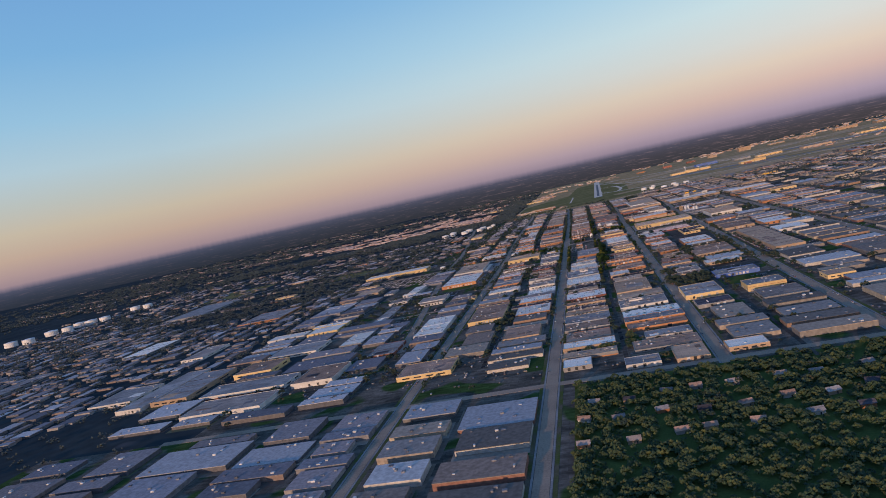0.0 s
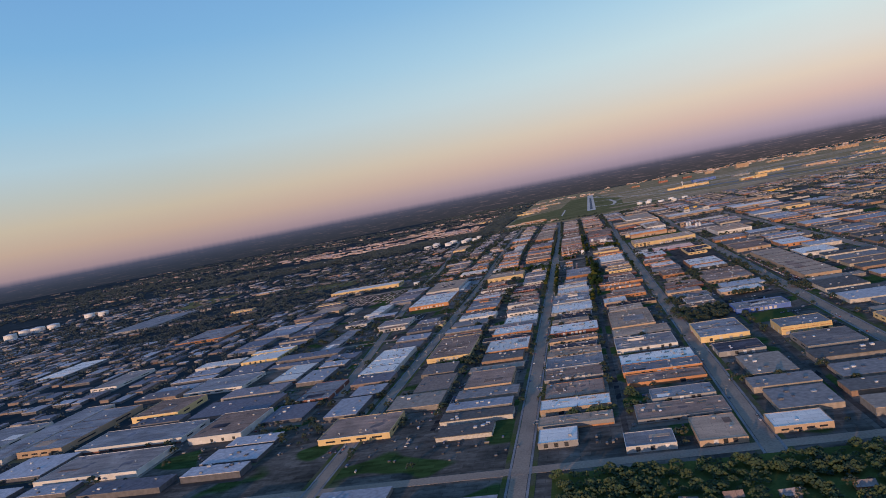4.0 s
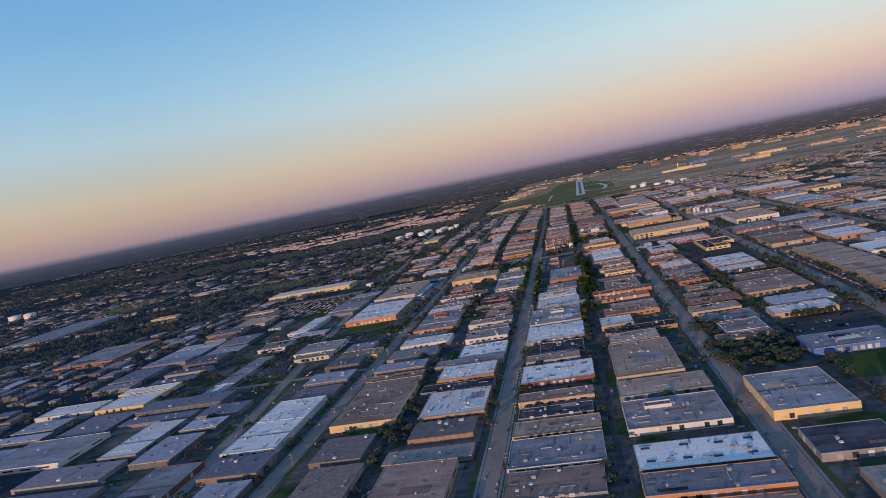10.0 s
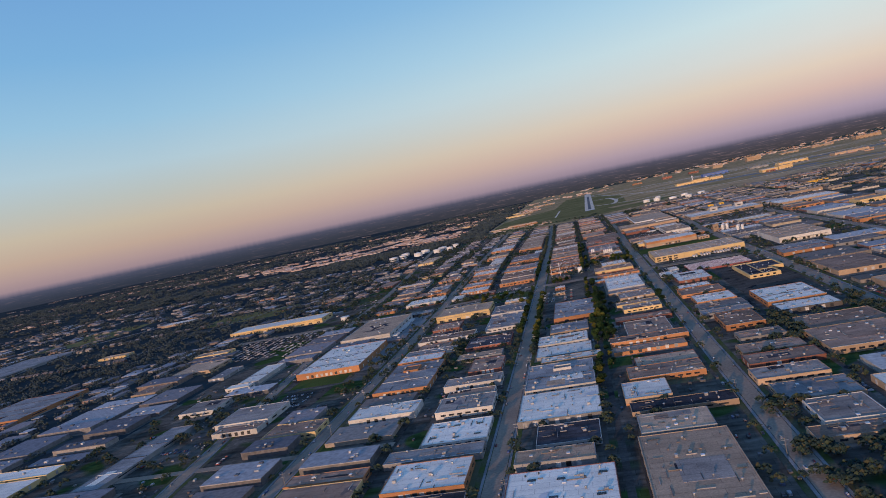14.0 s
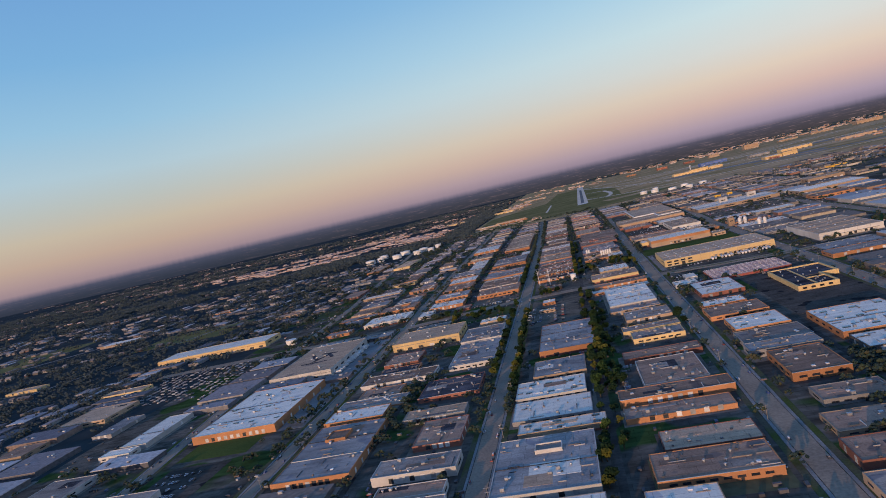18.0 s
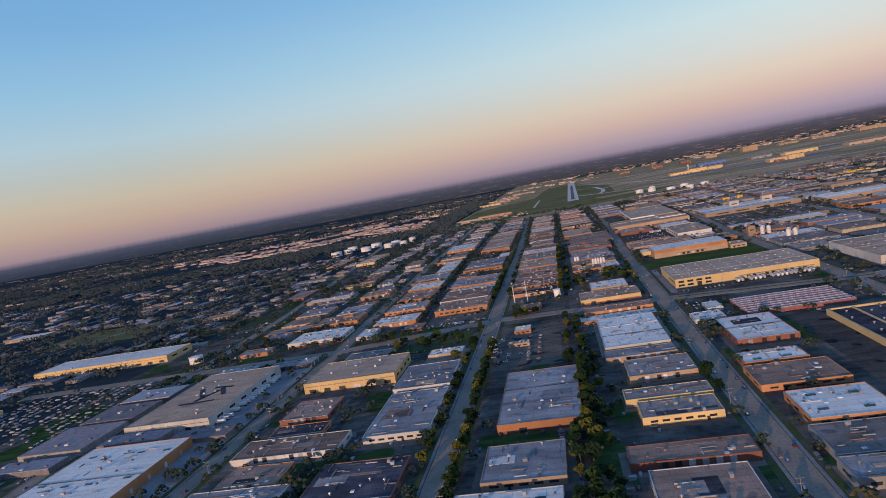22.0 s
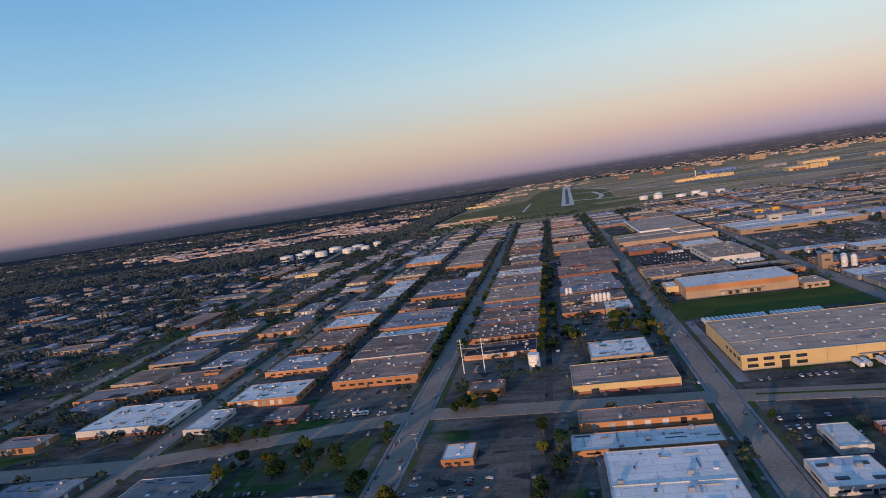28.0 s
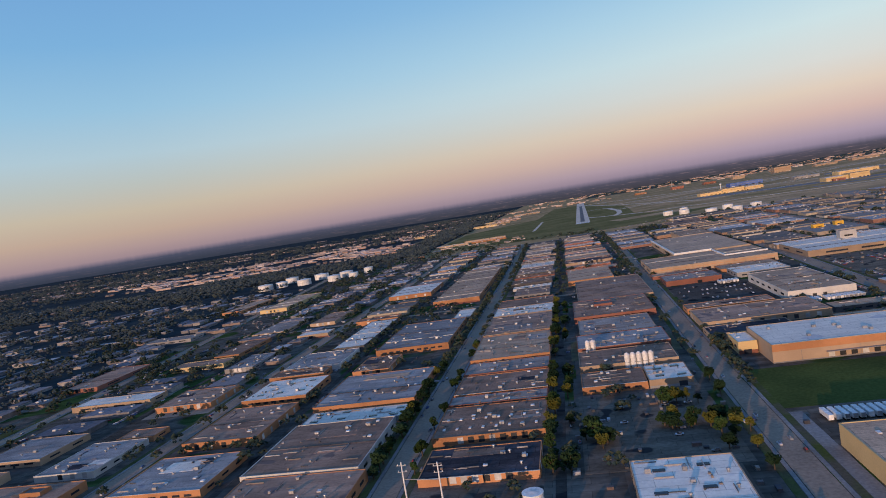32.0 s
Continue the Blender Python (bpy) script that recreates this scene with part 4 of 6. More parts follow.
def depot(x0, y0, w, d, h, roof, wall, label, office=0.0, band="", docks=(0.0, 0.0)):
    """A tall distribution shed: plain panel walls, an office end with two rows of windows, a top band, dock doors."""
    top = holder("depot", (x0 + w / 2, y0 + d / 2, 0))
    tagged(top, label, "depot")
    put("shell", shell_mesh(w, d, h), WALL[wall], top)
    put("roof", UNIT, ROOF[roof], top, (0, 0, h - 0.47), (w - 0.6, d - 0.6, 0.25), label=f"flat {ROOFWORD[roof]} roof")
    yf, zr = -d / 2, h - 0.22
    put("coping", UNIT, WALL["w"], top, (0, yf + 0.12, h), (w + 0.1, 0.4, 0.1))
    put("plinth", UNIT, WALL["g"], top, (0, yf, 0), (w * 0.998, 0.16, 0.5))
    n = int(w / 12)
    for k in range(n):
        put("panel_joint", UNIT, WALL["g"], top, ((k + 1) / (n + 1) * w - w / 2, yf, 0.5), (0.14, 0.08, h - 0.7))
    if band:
        put("top_band", UNIT, WALL[band], top, (0, yf, h * 0.62), (w, 0.24, h * 0.37))
    if office:
        k = max(2, int(office / 5.4))
        s = office / k
        for row in (0.16, 0.56):
            for q in range(k):
                if row > 0.2 or q != k // 2:
                    win = put("window", UNIT, GLASS, top, (-w / 2 + 1.2 + (q + 0.5) * s, yf, h * row), (s * 0.66, 0.14, h * 0.22))
                    put("window_sill", UNIT, WALL["w"], win, (0, -0.6, -0.06), (1.06, 1.2, 0.08))
        put("entrance", UNIT, DARK, top, (-w / 2 + 1.2 + (k // 2 + 0.5) * s, yf, 0), (s * 0.5, 0.2, h * 0.48))
        for q in range(4):
            put("side_window", UNIT, GLASS, top, (-w / 2, yf + 4 + q * 6.0, h * 0.52), (0.14, 3.2, h * 0.2))
    if docks[1] > docks[0]:
        k = int((docks[1] - docks[0]) / 4.2)
        for q in range(k):
            put("dock_door", UNIT, DARK if q % 3 else DOORM, top, (-w / 2 + docks[0] + (q + 0.5) * 4.2, yf, 0.6), (2.3, 0.18, 2.0))
        put("dock_canopy", UNIT, WALL["g"], top, (-w / 2 + (docks[0] + docks[1]) / 2, yf - 0.8, 2.9), (docks[1] - docks[0], 1.7, 0.18))
    r = random.Random(int(x0 + y0))
    for q in range(1, int(d // 21)):
        put("roof_seam", UNIT, WALL["t"], top, (0, -d / 2 + q * 21, zr), (w - 0.9, 0.3, 0.22))
    for _ in range(8):
        put("air_conditioner", AC, None, top, (r.uniform(-0.44, 0.44) * w, r.uniform(-0.4, 0.4) * d, zr), rz=r.choice((0, math.pi / 2)))
    return top


DEPOTS = [
    (87, 1275, 98, 62, 6.5, "t", "y", "wide cream panel depot with an office end and a tan roof", 25.0, "", (44.0, 94.0)),
    (94.5, 1422, 66, 37, 7.8, "w", "t", "tall white-roofed depot with an orange band over tan panels", 0.0, "o", (20.0, 46.0)),
    (216, 1256, 52, 84, 6.0, "t", "w", "white-walled depot with a wide tan roof", 0.0, "", (6.0, 48.0)),
]
taken = []
for x, y, w, d, *_ in DEPOTS:
    taken.append((x, y, x + w, y + d))
    depot(x, y, w, d, *_)
for x, y, w, d, h, code in lots:
    taken.append((x, y, x + w, y + d))
for x, y, w, d, h, code in lots:
    warehouse(x, y, w, d, h, code, 1.0 if 620 < y < 1600 and -245 < x < 190 else 0.4)

KEEP_OUT = [(14, 1331, 64, 1404), (-374, 1376, -280, 1452), (-82, 1470, -54, 1522), (79, 1365, 186, 1425), (-234, 900, -186, 986), (118, 1035, 182, 1165), (118, 735, 166, 788), (84, 1554, 137, 1642), (-42, 1125, 3, 1275), (86, 1339, 186, 1375), (108, 1176, 160, 1226),
            (-30, 330, 190, 455), (-190, 1228, -150, 1262), (78, 1195, 118, 1236), (-102, 1160, -54, 1240), (116, 672, 153, 706), (66, 690, 114, 775), (186, 805, 200, 998), (200, 1565, 305, 1690), (-148, 1228, -52, 1288), (-40, 1286, 4, 1340), (104, 1166, 168, 1216), (80, 1420, 178, 1470)]


# white parapet steps across the roofs of the wide tan building
step = holder("roof_parapet", (0, 0, 0))
tagged(step, "white parapet step zigzagging across a wide tan roof", "parapet")
for x0, y0, x1, y1, z in [(116, 1781.2, 149, 1782.4, 6.5), (148, 1730, 149.2, 1781.2, 5.98), (149.2, 1730, 183, 1731.2, 5.98), (115.2, 1782.4, 116.4, 1945, 6.5)]:
    put("parapet_run", boxes_mesh("parapet_run", [(x0, y0, 5.7, x1, y1, z + 0.9)], WHITE), None, step)


def clash(x0, y0, x1, y1, gap=2.5):
    for a in taken:
        if x0 < a[2] + gap and x1 > a[0] - gap and y0 < a[3] + gap and y1 > a[1] - gap:
            return True
    return any(x0 < a[2] and x1 > a[0] and y0 < a[3] and y1 > a[1] for a in KEEP_OUT)


def crossroad(y0, y1, x):
    base = 1248 if x > -100 else 1222
    return y0 < base + 10 and y1 > base - 9 or y0 < 460 and y1 > 442 or (x < -100 and y0 < 818 and y1 > 806) or (x < 70 and y0 < 1676 and y1 > 1660)


# the rest of every block, row by row between the streets
LANES = [(-39, 3, 468, 2255), (14, 64, 468, 2255), (80, 117, 470, 1030), (122, 170, 470, 1030), (80, 128, 1440, 2255), (132, 184, 1440, 2255),
         (-102, -54, 500, 2255), (-148, -109, 500, 1240), (-158, -121, 1300, 2255), (-200, -165, 500, 1240), (-207, -176, 1300, 2255), (-240, -204, 850, 1240), (-264, -224, 1300, 2200), (-290, -250, 820, 1180),
         (195, 245, 480, 2370), (250, 300, 480, 2370), (320, 370, 500, 2370), (374, 430, 520, 2370), (-352, -312, 1300, 1900),
         (-330, -260, 470, 800), (-255, -215, 480, 600), (-264, -232, 604, 800), (-380, -335, 480, 1000), (-440, -385, 480, 1200)]
LANES += [(-395, -342, 120, 440), (-465, -405, 120, 440), (-102, -54, 120, 440), (-148, -109, 120, 440), (-200, -165, 120, 440), (-255, -205, 120, 440), (-330, -260, 120, 440), (200, 245, 120, 440), (250, 300, 120, 440), (320, 370, 120, 440), (374, 430, 120, 440)]
fill = []
for lx0, lx1, ly0, ly1 in LANES:
    y = ly0
    while y < ly1 - 16:
        d = rng.choice((14, 18, 24, 30, 40))
        w = (lx1 - lx0) * rng.choice((0.7, 0.82, 0.9, 0.96, 1.0))
        loose = lx0 < -160 and y > 1270
        if loose:
            w, d = (lx1 - lx0) * rng.choice((0.35, 0.5, 0.62, 0.75)), rng.choice((13, 14, 18, 26))
        x = lx0 + rng.uniform(0, 1) * (lx1 - lx0 - w)
        while d >= 13 and (clash(x, y, x + w, y + d) or crossroad(y, y + d, x)):
            d -= 4
        if d < 13:
            y += 5
            continue
        h = rng.choice((2.1, 2.4, 2.8, 3.2, 3.8))
        code = rng.choice("wwgggbbbbttlld") + rng.choice("ttoowggrdgg")
        # Cooler, darker codes in the west stand in for haze and shade there.
        if lx0 < -160:
            code = rng.choice("wlllggddb" if not loose else "wlggddbbg") + rng.choice("gggdwdto")
        if loose:
            h = rng.choice((1.9, 2.2, 2.6))
        fill.append((x, y, w, d, h, code))
        taken.append((x, y, x + w, y + d))
        y += d + (rng.choice((5, 8, 12, 20, 30)) if loose else rng.choice((1.0, 2, 3, 4, 6, 10, 16)))
fill.sort(key=lambda a: abs(a[0] + a[2] / 2 - 15) + 0.25 * abs(a[1] - 1300))
for x, y, w, d, h, code in fill[:90]:
    warehouse(x, y, w, d, h, code, 0.6)

# ---- tanks, silos, towers ----


def tank(x, y, r, h, label="white cylindrical storage tank with a shallow cone roof"):
    top = holder("storage_tank", (x, y, 0))
    tagged(top, label, "tank", "storage tanks")
    put("shell", lathe("shell", [(r, 0), (r, h), (r + 0.12, h), (r + 0.12, h + 0.18)], TANKM, 28), None, top)
    put("cone_roof", lathe("cone_roof", [(r * 0.995, h + 0.1), (r * 0.4, h + r * 0.09), (0.2, h + r * 0.14)], TANKM, 28), None, top)
    put("stair", boxes_mesh("stair", [(-0.25 + 0.25 * k, -r - 0.7, 0.45 * k * h / 6, 0.25 + 0.25 * k, -r - 0.02, 0.45 * k * h / 6 + 0.3) for k in range(10)], STEEL), None, top)
    put("ring", lathe("ring", [(r + 0.06, h * 0.5), (r + 0.1, h * 0.5 + 0.05), (r + 0.06, h * 0.5 + 0.15)], STEEL, 28), None, top)
    return top


for x, y, r in [(217, 2472, 13), (255, 2520, 11), (243, 2448, 13), (274, 2365, 14), (312, 2408, 13), (309, 2330, 12), (346, 2355, 13)]:
    tank(x, y, r * 0.72, 7.8)
for x, y, r in [(-456, 2106, 14), (-436, 2124, 11), (-444, 2184, 13), (-392, 2110, 13), (-386, 2172, 14), (-340, 2104, 12), (-335, 2150, 13), (-308, 2104, 9), (-303, 2168, 9)]:
    tank(x, y, r * 0.84, 8.5)
for x, y, r in [(-1500, 1412, 16), (-1440, 1408, 15), (-1455, 1500, 17), (-1420, 1520, 15), (-1405, 1592, 17), (-1375, 1612, 15), (-1440, 1585, 14), (-1384, 1756, 14), (-1335, 1752, 14)]:
    tank(x, y, r, 12)
tank(-292, 1262, 5.5, 5, "small white round tank beside trees")


def silo_row(pts, r, h, label):
    for x, y in pts:
        top = holder("silo", (x, y, 0))
        tagged(top, label, "silo", "silos in a row")
        put("body", lathe("body", [(r, 0), (r, h * 0.9), (r * 0.5, h), (0.2, h * 1.02)], TANKM, 18), None, top)
        put("hoop", lathe("hoop", [(r + 0.05, h * 0.45), (r + 0.09, h * 0.46), (r + 0.05, h * 0.48)], STEEL, 18), None, top)
        put("pipe", UNIT, STEEL, top, (r + 0.12, 0, 0), (0.18, 0.18, h * 0.95))


silo_row([(38 + 2.6 * k, 1436) for k in range(5)], 1.1, 7.8, "slim white steel silo standing in a row")
silo_row([(22 + 2.6 * k, 1470) for k in range(2)], 1.1, 7.5, "slim white steel silo beside a brick shed")
silo_row([(203, 1462), (206, 1470), (209, 1462), (213, 1420), (216, 1428), (219, 1420)], 1.9, 9.5, "tall pale silo of a mixing plant")


def block_tower(x, y, w, d, h, m, label, name="roof_house"):
    top = holder(name, (x, y, 0))
    tagged(top, label, "building")
    put("shell", shell_mesh(w, d, h), m, top)
    put("roof", UNIT, ROOF["g"], top, (0, 0, h - 0.47), (w - 0.6, d - 0.6, 0.25))
    put("louvre", UNIT, DARK, top, (0, -d / 2, h * 0.55), (w * 0.5, 0.12, h * 0.12))
    return top


block_tower(505, 2018, 76, 8, 3.4, YELLOW, "long low shed with a bright yellow roof edge", "yellow_shed")
block_tower(196, 1474, 7, 7, 10, WALL["t"], "tan concrete tower of the mixing plant", "plant_tower")
block_tower(251, 1748, 13, 8, 11.5, WALL["w"], "white box-shaped tower above a white warehouse", "plant_tower")
block_tower(294, 1748, 13, 8, 11.5, WALL["w"], "white box-shaped tower above a white warehouse", "plant_tower")
block_tower(270, 1866, 10, 7, 7, YELLOW, "bright yellow sheet-metal box building", "plant_shed")
block_tower(291, 1870, 8, 7, 7, YELLOW, "bright yellow sheet-metal box building", "plant_shed")
tank(1.5, 1307, 2.8, 7.0, "cream round water tank beside the lane")


POLEW = mat("weathered_pole", (0.26, 0.23, 0.20), amount=0.3, small=3.0)


def pole(x, y, h, arms=2):
    top = holder("power_pole", (x, y, 0))
    tagged(top, "tall pale steel power pole with cross arms" if h > 10 else "weathered wooden power pole with cross arms", "pole", "power poles")
    q = 0.32 if h > 10 else 0.15
    put("mast", lathe("mast", [(q, 0), (q * 0.65, h * 0.6), (q * 0.4, h)], WHITE if h > 10 else POLEW, 8), None, top)
    for k in range(arms):
        put("cross_arm", UNIT, STEEL, top, (0, 0, h - 1.0 - 1.6 * k), (2.6 - 0.5 * k, 0.12, 0.12))
        for s in (-1.0, 1.0) if h > 10 else ():
            put("insulator", UNIT, STEEL, top, (s, 0, h - 0.85 - 1.6 * k), (0.12, 0.12, 0.35))


line_frame = holder("power_line_frame", (-28, 1308, 0))
tagged(line_frame, "tall pale H-frame of two power poles with cross beams", "power pole")
for sx in (-5.3, 5.3):
    put("mast", lathe("mast", [(0.30, 0), (0.23, 10), (0.18, 17.5)], WHITE, 8), None, line_frame, (sx, -0.2 * sx, 0))
    for z in (14.6, 16.4):
        arm = put("cross_arm", UNIT, STEEL, line_frame, (sx, -0.2 * sx, z), (2.6, 0.16, 0.16))
        for e in (-0.42, 0.42):
            put("insulator", UNIT, WHITE, arm, (e, 0, 1.0), (0.06, 1.0, 2.4))
for z in (7.0, 12.5):
    put("cross_beam", UNIT, STEEL, line_frame, (0, 0, z), (11.0, 0.18, 0.22), rz=-0.19)
for k in range(13):
    pole(-39.5, 500 + 60 * k, 7)
for k in range(9):
    pole(66, 520 + 75 * k, 7)
for k in range(9):
    pole(180 + k * 0.8, 860 + 62 * k, 7)
for k in range(10):
    pole(-152, 520 + 64 * k, 7)

MAUVE = mat("faded_red_sheet", (0.46, 0.33, 0.31), (0.36, 0.26, 0.25), big=0.1, small=1.5, jitter=0.1)
# storage units in long red-roofed rows
for k in range(8):
    top = holder("storage_row", (136.5, 1173 + 5.2 * k, 0))
    tagged(top, "long low row of storage units under a faded pink metal roof", "storage row", "storage rows")
    L = 57
    put("shell", UNIT, WALL["r"], top, (0, 0, 0), (L, 3.4, 1.9))
    put("roof", mesh_of("roof", [(-L / 2 - 0.2, -1.9, 1.85), (L / 2 + 0.2, -1.9, 1.85), (L / 2 + 0.2, 0, 2.3), (-L / 2 - 0.2, 0, 2.3),
                                  (L / 2 + 0.2, 1.9, 1.85), (-L / 2 - 0.2, 1.9, 1.85)], [(0, 1, 2, 3), (3, 2, 4, 5), (1, 4, 2), (0, 3, 5), (0, 5, 4, 1)], MAUVE), None, top)
    for q in range(17):
        put("unit_door", UNIT, REDROOF, top, (-L / 2 + 2.2 + q * 3.25, -1.7, 0.1), (2.4, 0.12, 1.5))
    put("ridge", UNIT, WHITE, top, (0, 0, 2.27), (L, 0.3, 0.1))
# cream-walled building with dark sunken roofs round a court
yard = holder("court_building", (0, 0, 0))
tagged(yard, "cream-walled building with dark sunken roofs between high parapets", "building")
for x0, y0, x1, y1, h in [(142, 1088, 143, 1152, 3.4), (143, 1088, 166, 1089, 3.4), (166, 1088, 167, 1120, 3.4), (154, 1089, 155, 1151, 3.2), (143, 1151, 178, 1152, 3.4),
                          (155, 1110, 166, 1111, 3.2), (177, 1118, 178, 1151, 3.4), (167, 1119, 177, 1120, 3.2)]:
    put("wall", boxes_mesh("wall", [(x0, y0, 0, x1, y1, h)], WALL["y"]), None, yard)
for x0, y0, x1, y1, z in [(143, 1089, 154, 1151, 2.7), (155, 1089, 166, 1110, 2.6), (155, 1120, 177, 1151, 2.4)]:
    put("sunken_roof", boxes_mesh("sunken_roof", [(x0, y0, 0.1, x1, y1, z)], ROOF["d"]), None, yard)
    for k in range(5):
        put("roof_vent", VENT, None, yard, (x0 + 2 + (x1 - x0 - 4) * ((k * 0.37) % 1), y0 + 3 + (y1 - y0 - 6) * k / 4.4, z), (1.3, 1.3, 1.2))
for k in range(4):
    put("window", UNIT, GLASS, yard, (146 + 5.2 * k, 1088, 1.0), (2.6, 0.14, 1.3))

# control tower and far airport buildings
ct = holder("control_tower", (520, 4300, 0))
ct.scale = (0.5, 0.5, 0.5)
tagged(ct, "tall slender airport control tower with a glazed cab", "tower")
put("shaft", lathe("shaft", [(5, 0), (4, 40), (4, 62)], WALL["g"], 12), None, ct)
put("cab", lathe("cab", [(4, 62), (8, 66), (9, 72), (7.5, 74)], GLASS, 12), None, ct)
put("cab_roof", lathe("cab_roof", [(8.5, 74), (8.5, 76), (1, 78), (0.4, 88)], WALL["g"], 12), None, ct)
mast = holder("beacon_tower", (462, 3112, 0))
tagged(mast, "pale slender beacon tower beside an airport building", "tower")
put("shaft", lathe("shaft", [(1.6, 0), (1.2, 18), (1.2, 22)], WHITE, 10), None, mast)
put("head", lathe("head", [(1.2, 22), (3, 23), (3, 26), (0.4, 27)], WHITE, 10), None, mast)
FARB = [(700, 3250, 70, 40, 7, "lg"), (760, 3090, 100, 45, 9, "wy"), (920, 3010, 110, 50, 8, "tt"), (500, 4180, 50, 40, 12, "gr"),
        (640, 4200, 50, 40, 10, "br"), (780, 4280, 50, 40, 14, "tt"), (960, 4300, 70, 50, 24, "tt"), (1130, 4300, 90, 40, 9, "wt"), (1300, 4350, 110, 50, 10, "wt"), (1500, 4300, 120, 60, 16, "tt"),
        (1680, 4200, 100, 60, 13, "wt"), (350, 4250, 50, 40, 8, "bo")]
FARB += [(-184, 3890, 110, 34, 6, "wt"), (-281, 3470, 60, 24, 5, "wy"), (-205, 3350, 46, 22, 5, "wt"), (-254, 2505, 70, 16, 3.5, "wt"),
        (-178, 2512, 74, 14, 3.5, "wo"), (-200, 2560, 90, 16, 3.5, "gt"), (-442, 3136, 64, 20, 6, "ty"), (-268, 3225, 76, 26, 6, "ty"), (-258, 2288, 22, 12, 4, "to"), (1250, 3300, 120, 50, 8, "ty")]
for x, y, w, d, h, code in FARB:
    code = (code[0] if code[0] in ROOF else "b") + code[1]
    warehouse(x, y, w, d, h, code, 0.4)

# dark emblem of plain shapes painted on a tan roof
emblem = holder("roof_emblem", (-212, 1140, 5.80))
tagged(emblem, "dark plain emblem painted on a tan roof", "marking")
for dx, dy, w, d, a in [(-6, 4, 3.2, 22, 0.5), (1, -2, 3.2, 20, -0.35), (8, 4, 3.0, 16, 0.5), (0, -14, 22, 3, 0.1), (4, 13, 14, 3, -0.15)]:
    put("stroke", UNIT, ROOF["d"], emblem, (dx, dy, 0), (w, d, 0.05), rz=a)
SKYROW = [(87, 1275, 98, 62, 6.5, 10, 5), (216, 1256, 52, 84, 6, 3, 4), (-38, 1364, 41, 26, 3.2, 8, 2)]
for x0, y0, w, d, h, nx, ny in SKYROW:
    for i in range(nx):
        for j in range(ny):
            x, y = x0 + (i + 0.7) * w / (nx + 0.4), y0 + (j + 0.8) * d / (ny + 0.6)
            top = holder("roof_skylight", (x, y, h - 0.22))
            tagged(top, "small pale plastic skylight dome on a flat roof", "skylight", "skylights on the long roof")
            put("dome", HATCH, None, top, (0, 0, 0), (0.7, 1.25, 0.9))

# ---- trees ----


def clump(r, n=8):
    """An uneven leaf clump: a squashed eight-sided gem with jittered corners."""
    v = [(0, 0, 1), (1, 0, 0), (0, 1, 0), (-1, 0, 0), (0, -1, 0), (0, 0, -1)]
    return [tuple(c * r.uniform(0.65, 1.25) for c in p) for p in v], [(0, 1, 2), (0, 2, 3), (0, 3, 4), (0, 4, 1), (5, 2, 1), (5, 3, 2), (5, 4, 3), (5, 1, 4)]


def crown_mesh(seed, spread, height, count, m):
    """A dense, uneven crown: small clumps on the skin of a few overlapping lobes."""
    r = random.Random(seed)
    v, f = [], []
    lobes = [(0, 0, 0.60 * height, 0.62 * spread)]
    for k in range(6):
        a = k * 1.05 + r.uniform(-0.4, 0.4)
        q = r.uniform(0.35, 0.62) * spread
        lobes.append((q * math.cos(a), q * math.sin(a), r.uniform(0.36, 0.74) * height, r.uniform(0.34, 0.5) * spread))
    for k in range(count):
        cx, cy, cz, cr = lobes[k % 7]
        a, b = r.uniform(0, 2 * math.pi), math.acos(r.uniform(-0.8, 1))
        q = cr * r.uniform(0.72, 1.06)
        p = (cx + q * math.sin(b) * math.cos(a), cy + q * math.sin(b) * math.sin(a), cz + q * 0.85 * math.cos(b))
        s = r.uniform(0.11, 0.21) * spread
        cv, cf = clump(r)
        n = len(v)
        v += [(p[0] + s * x, p[1] + s * y, p[2] + s * 0.8 * z) for x, y, z in cv]
        f += [tuple(i + n for i in t) for t in cf]
    return mesh_of("crown", v, f, m)


def trunk_mesh(seed, height):
    r = random.Random(seed)
    v, f = [], []

    def limb(a, b, ra, rb):
        a, b = Vector(a), Vector(b)
        ax = (b - a).normalized()
        s = ax.orthogonal().normalized()
        t = ax.cross(s)
        n = len(v)
        for c, q in ((a, ra), (b, rb)):
            v.extend([tuple(c + q * (math.cos(k * math.pi / 3) * s + math.sin(k * math.pi / 3) * t)) for k in range(6)])
        f.extend([(n + k, n + (k + 1) % 6, n + 6 + (k + 1) % 6, n + 6 + k) for k in range(6)])

    limb((0, 0, 0), (0, 0, height * 0.45), 0.22, 0.14)
    for k in range(4):
        a = k * 1.57 + r.uniform(-0.4, 0.4)
        limb((0, 0, height * 0.4), (math.cos(a) * height * 0.25, math.sin(a) * height * 0.25, height * r.uniform(0.6, 0.8)), 0.1, 0.04)
    return mesh_of("trunk", v, f, BARK)


KINDS = []
for k in range(9):
    sp, ht = (2.3, 4.6) if k % 3 else (1.7, 5.4)
    lf = LEAF[(0, 1, 2, 1, 1, 0, 2, 0, 1)[k]]
    top = holder("tree", (0, -300 - 8 * k, 0))
    word = "yellowing" if lf == LEAF[2] else ("dark green" if lf == LEAF[1] else "green")
    tagged(top, f"leafy {word} broadleaf tree standing beside a street", "tree", "street trees")
    put("trunk", trunk_mesh(k, ht), None, top)
    put("crown", crown_mesh(k + 40, sp, ht * 1.1, 260, lf), None, top)
    KINDS.append(top)
spots = []


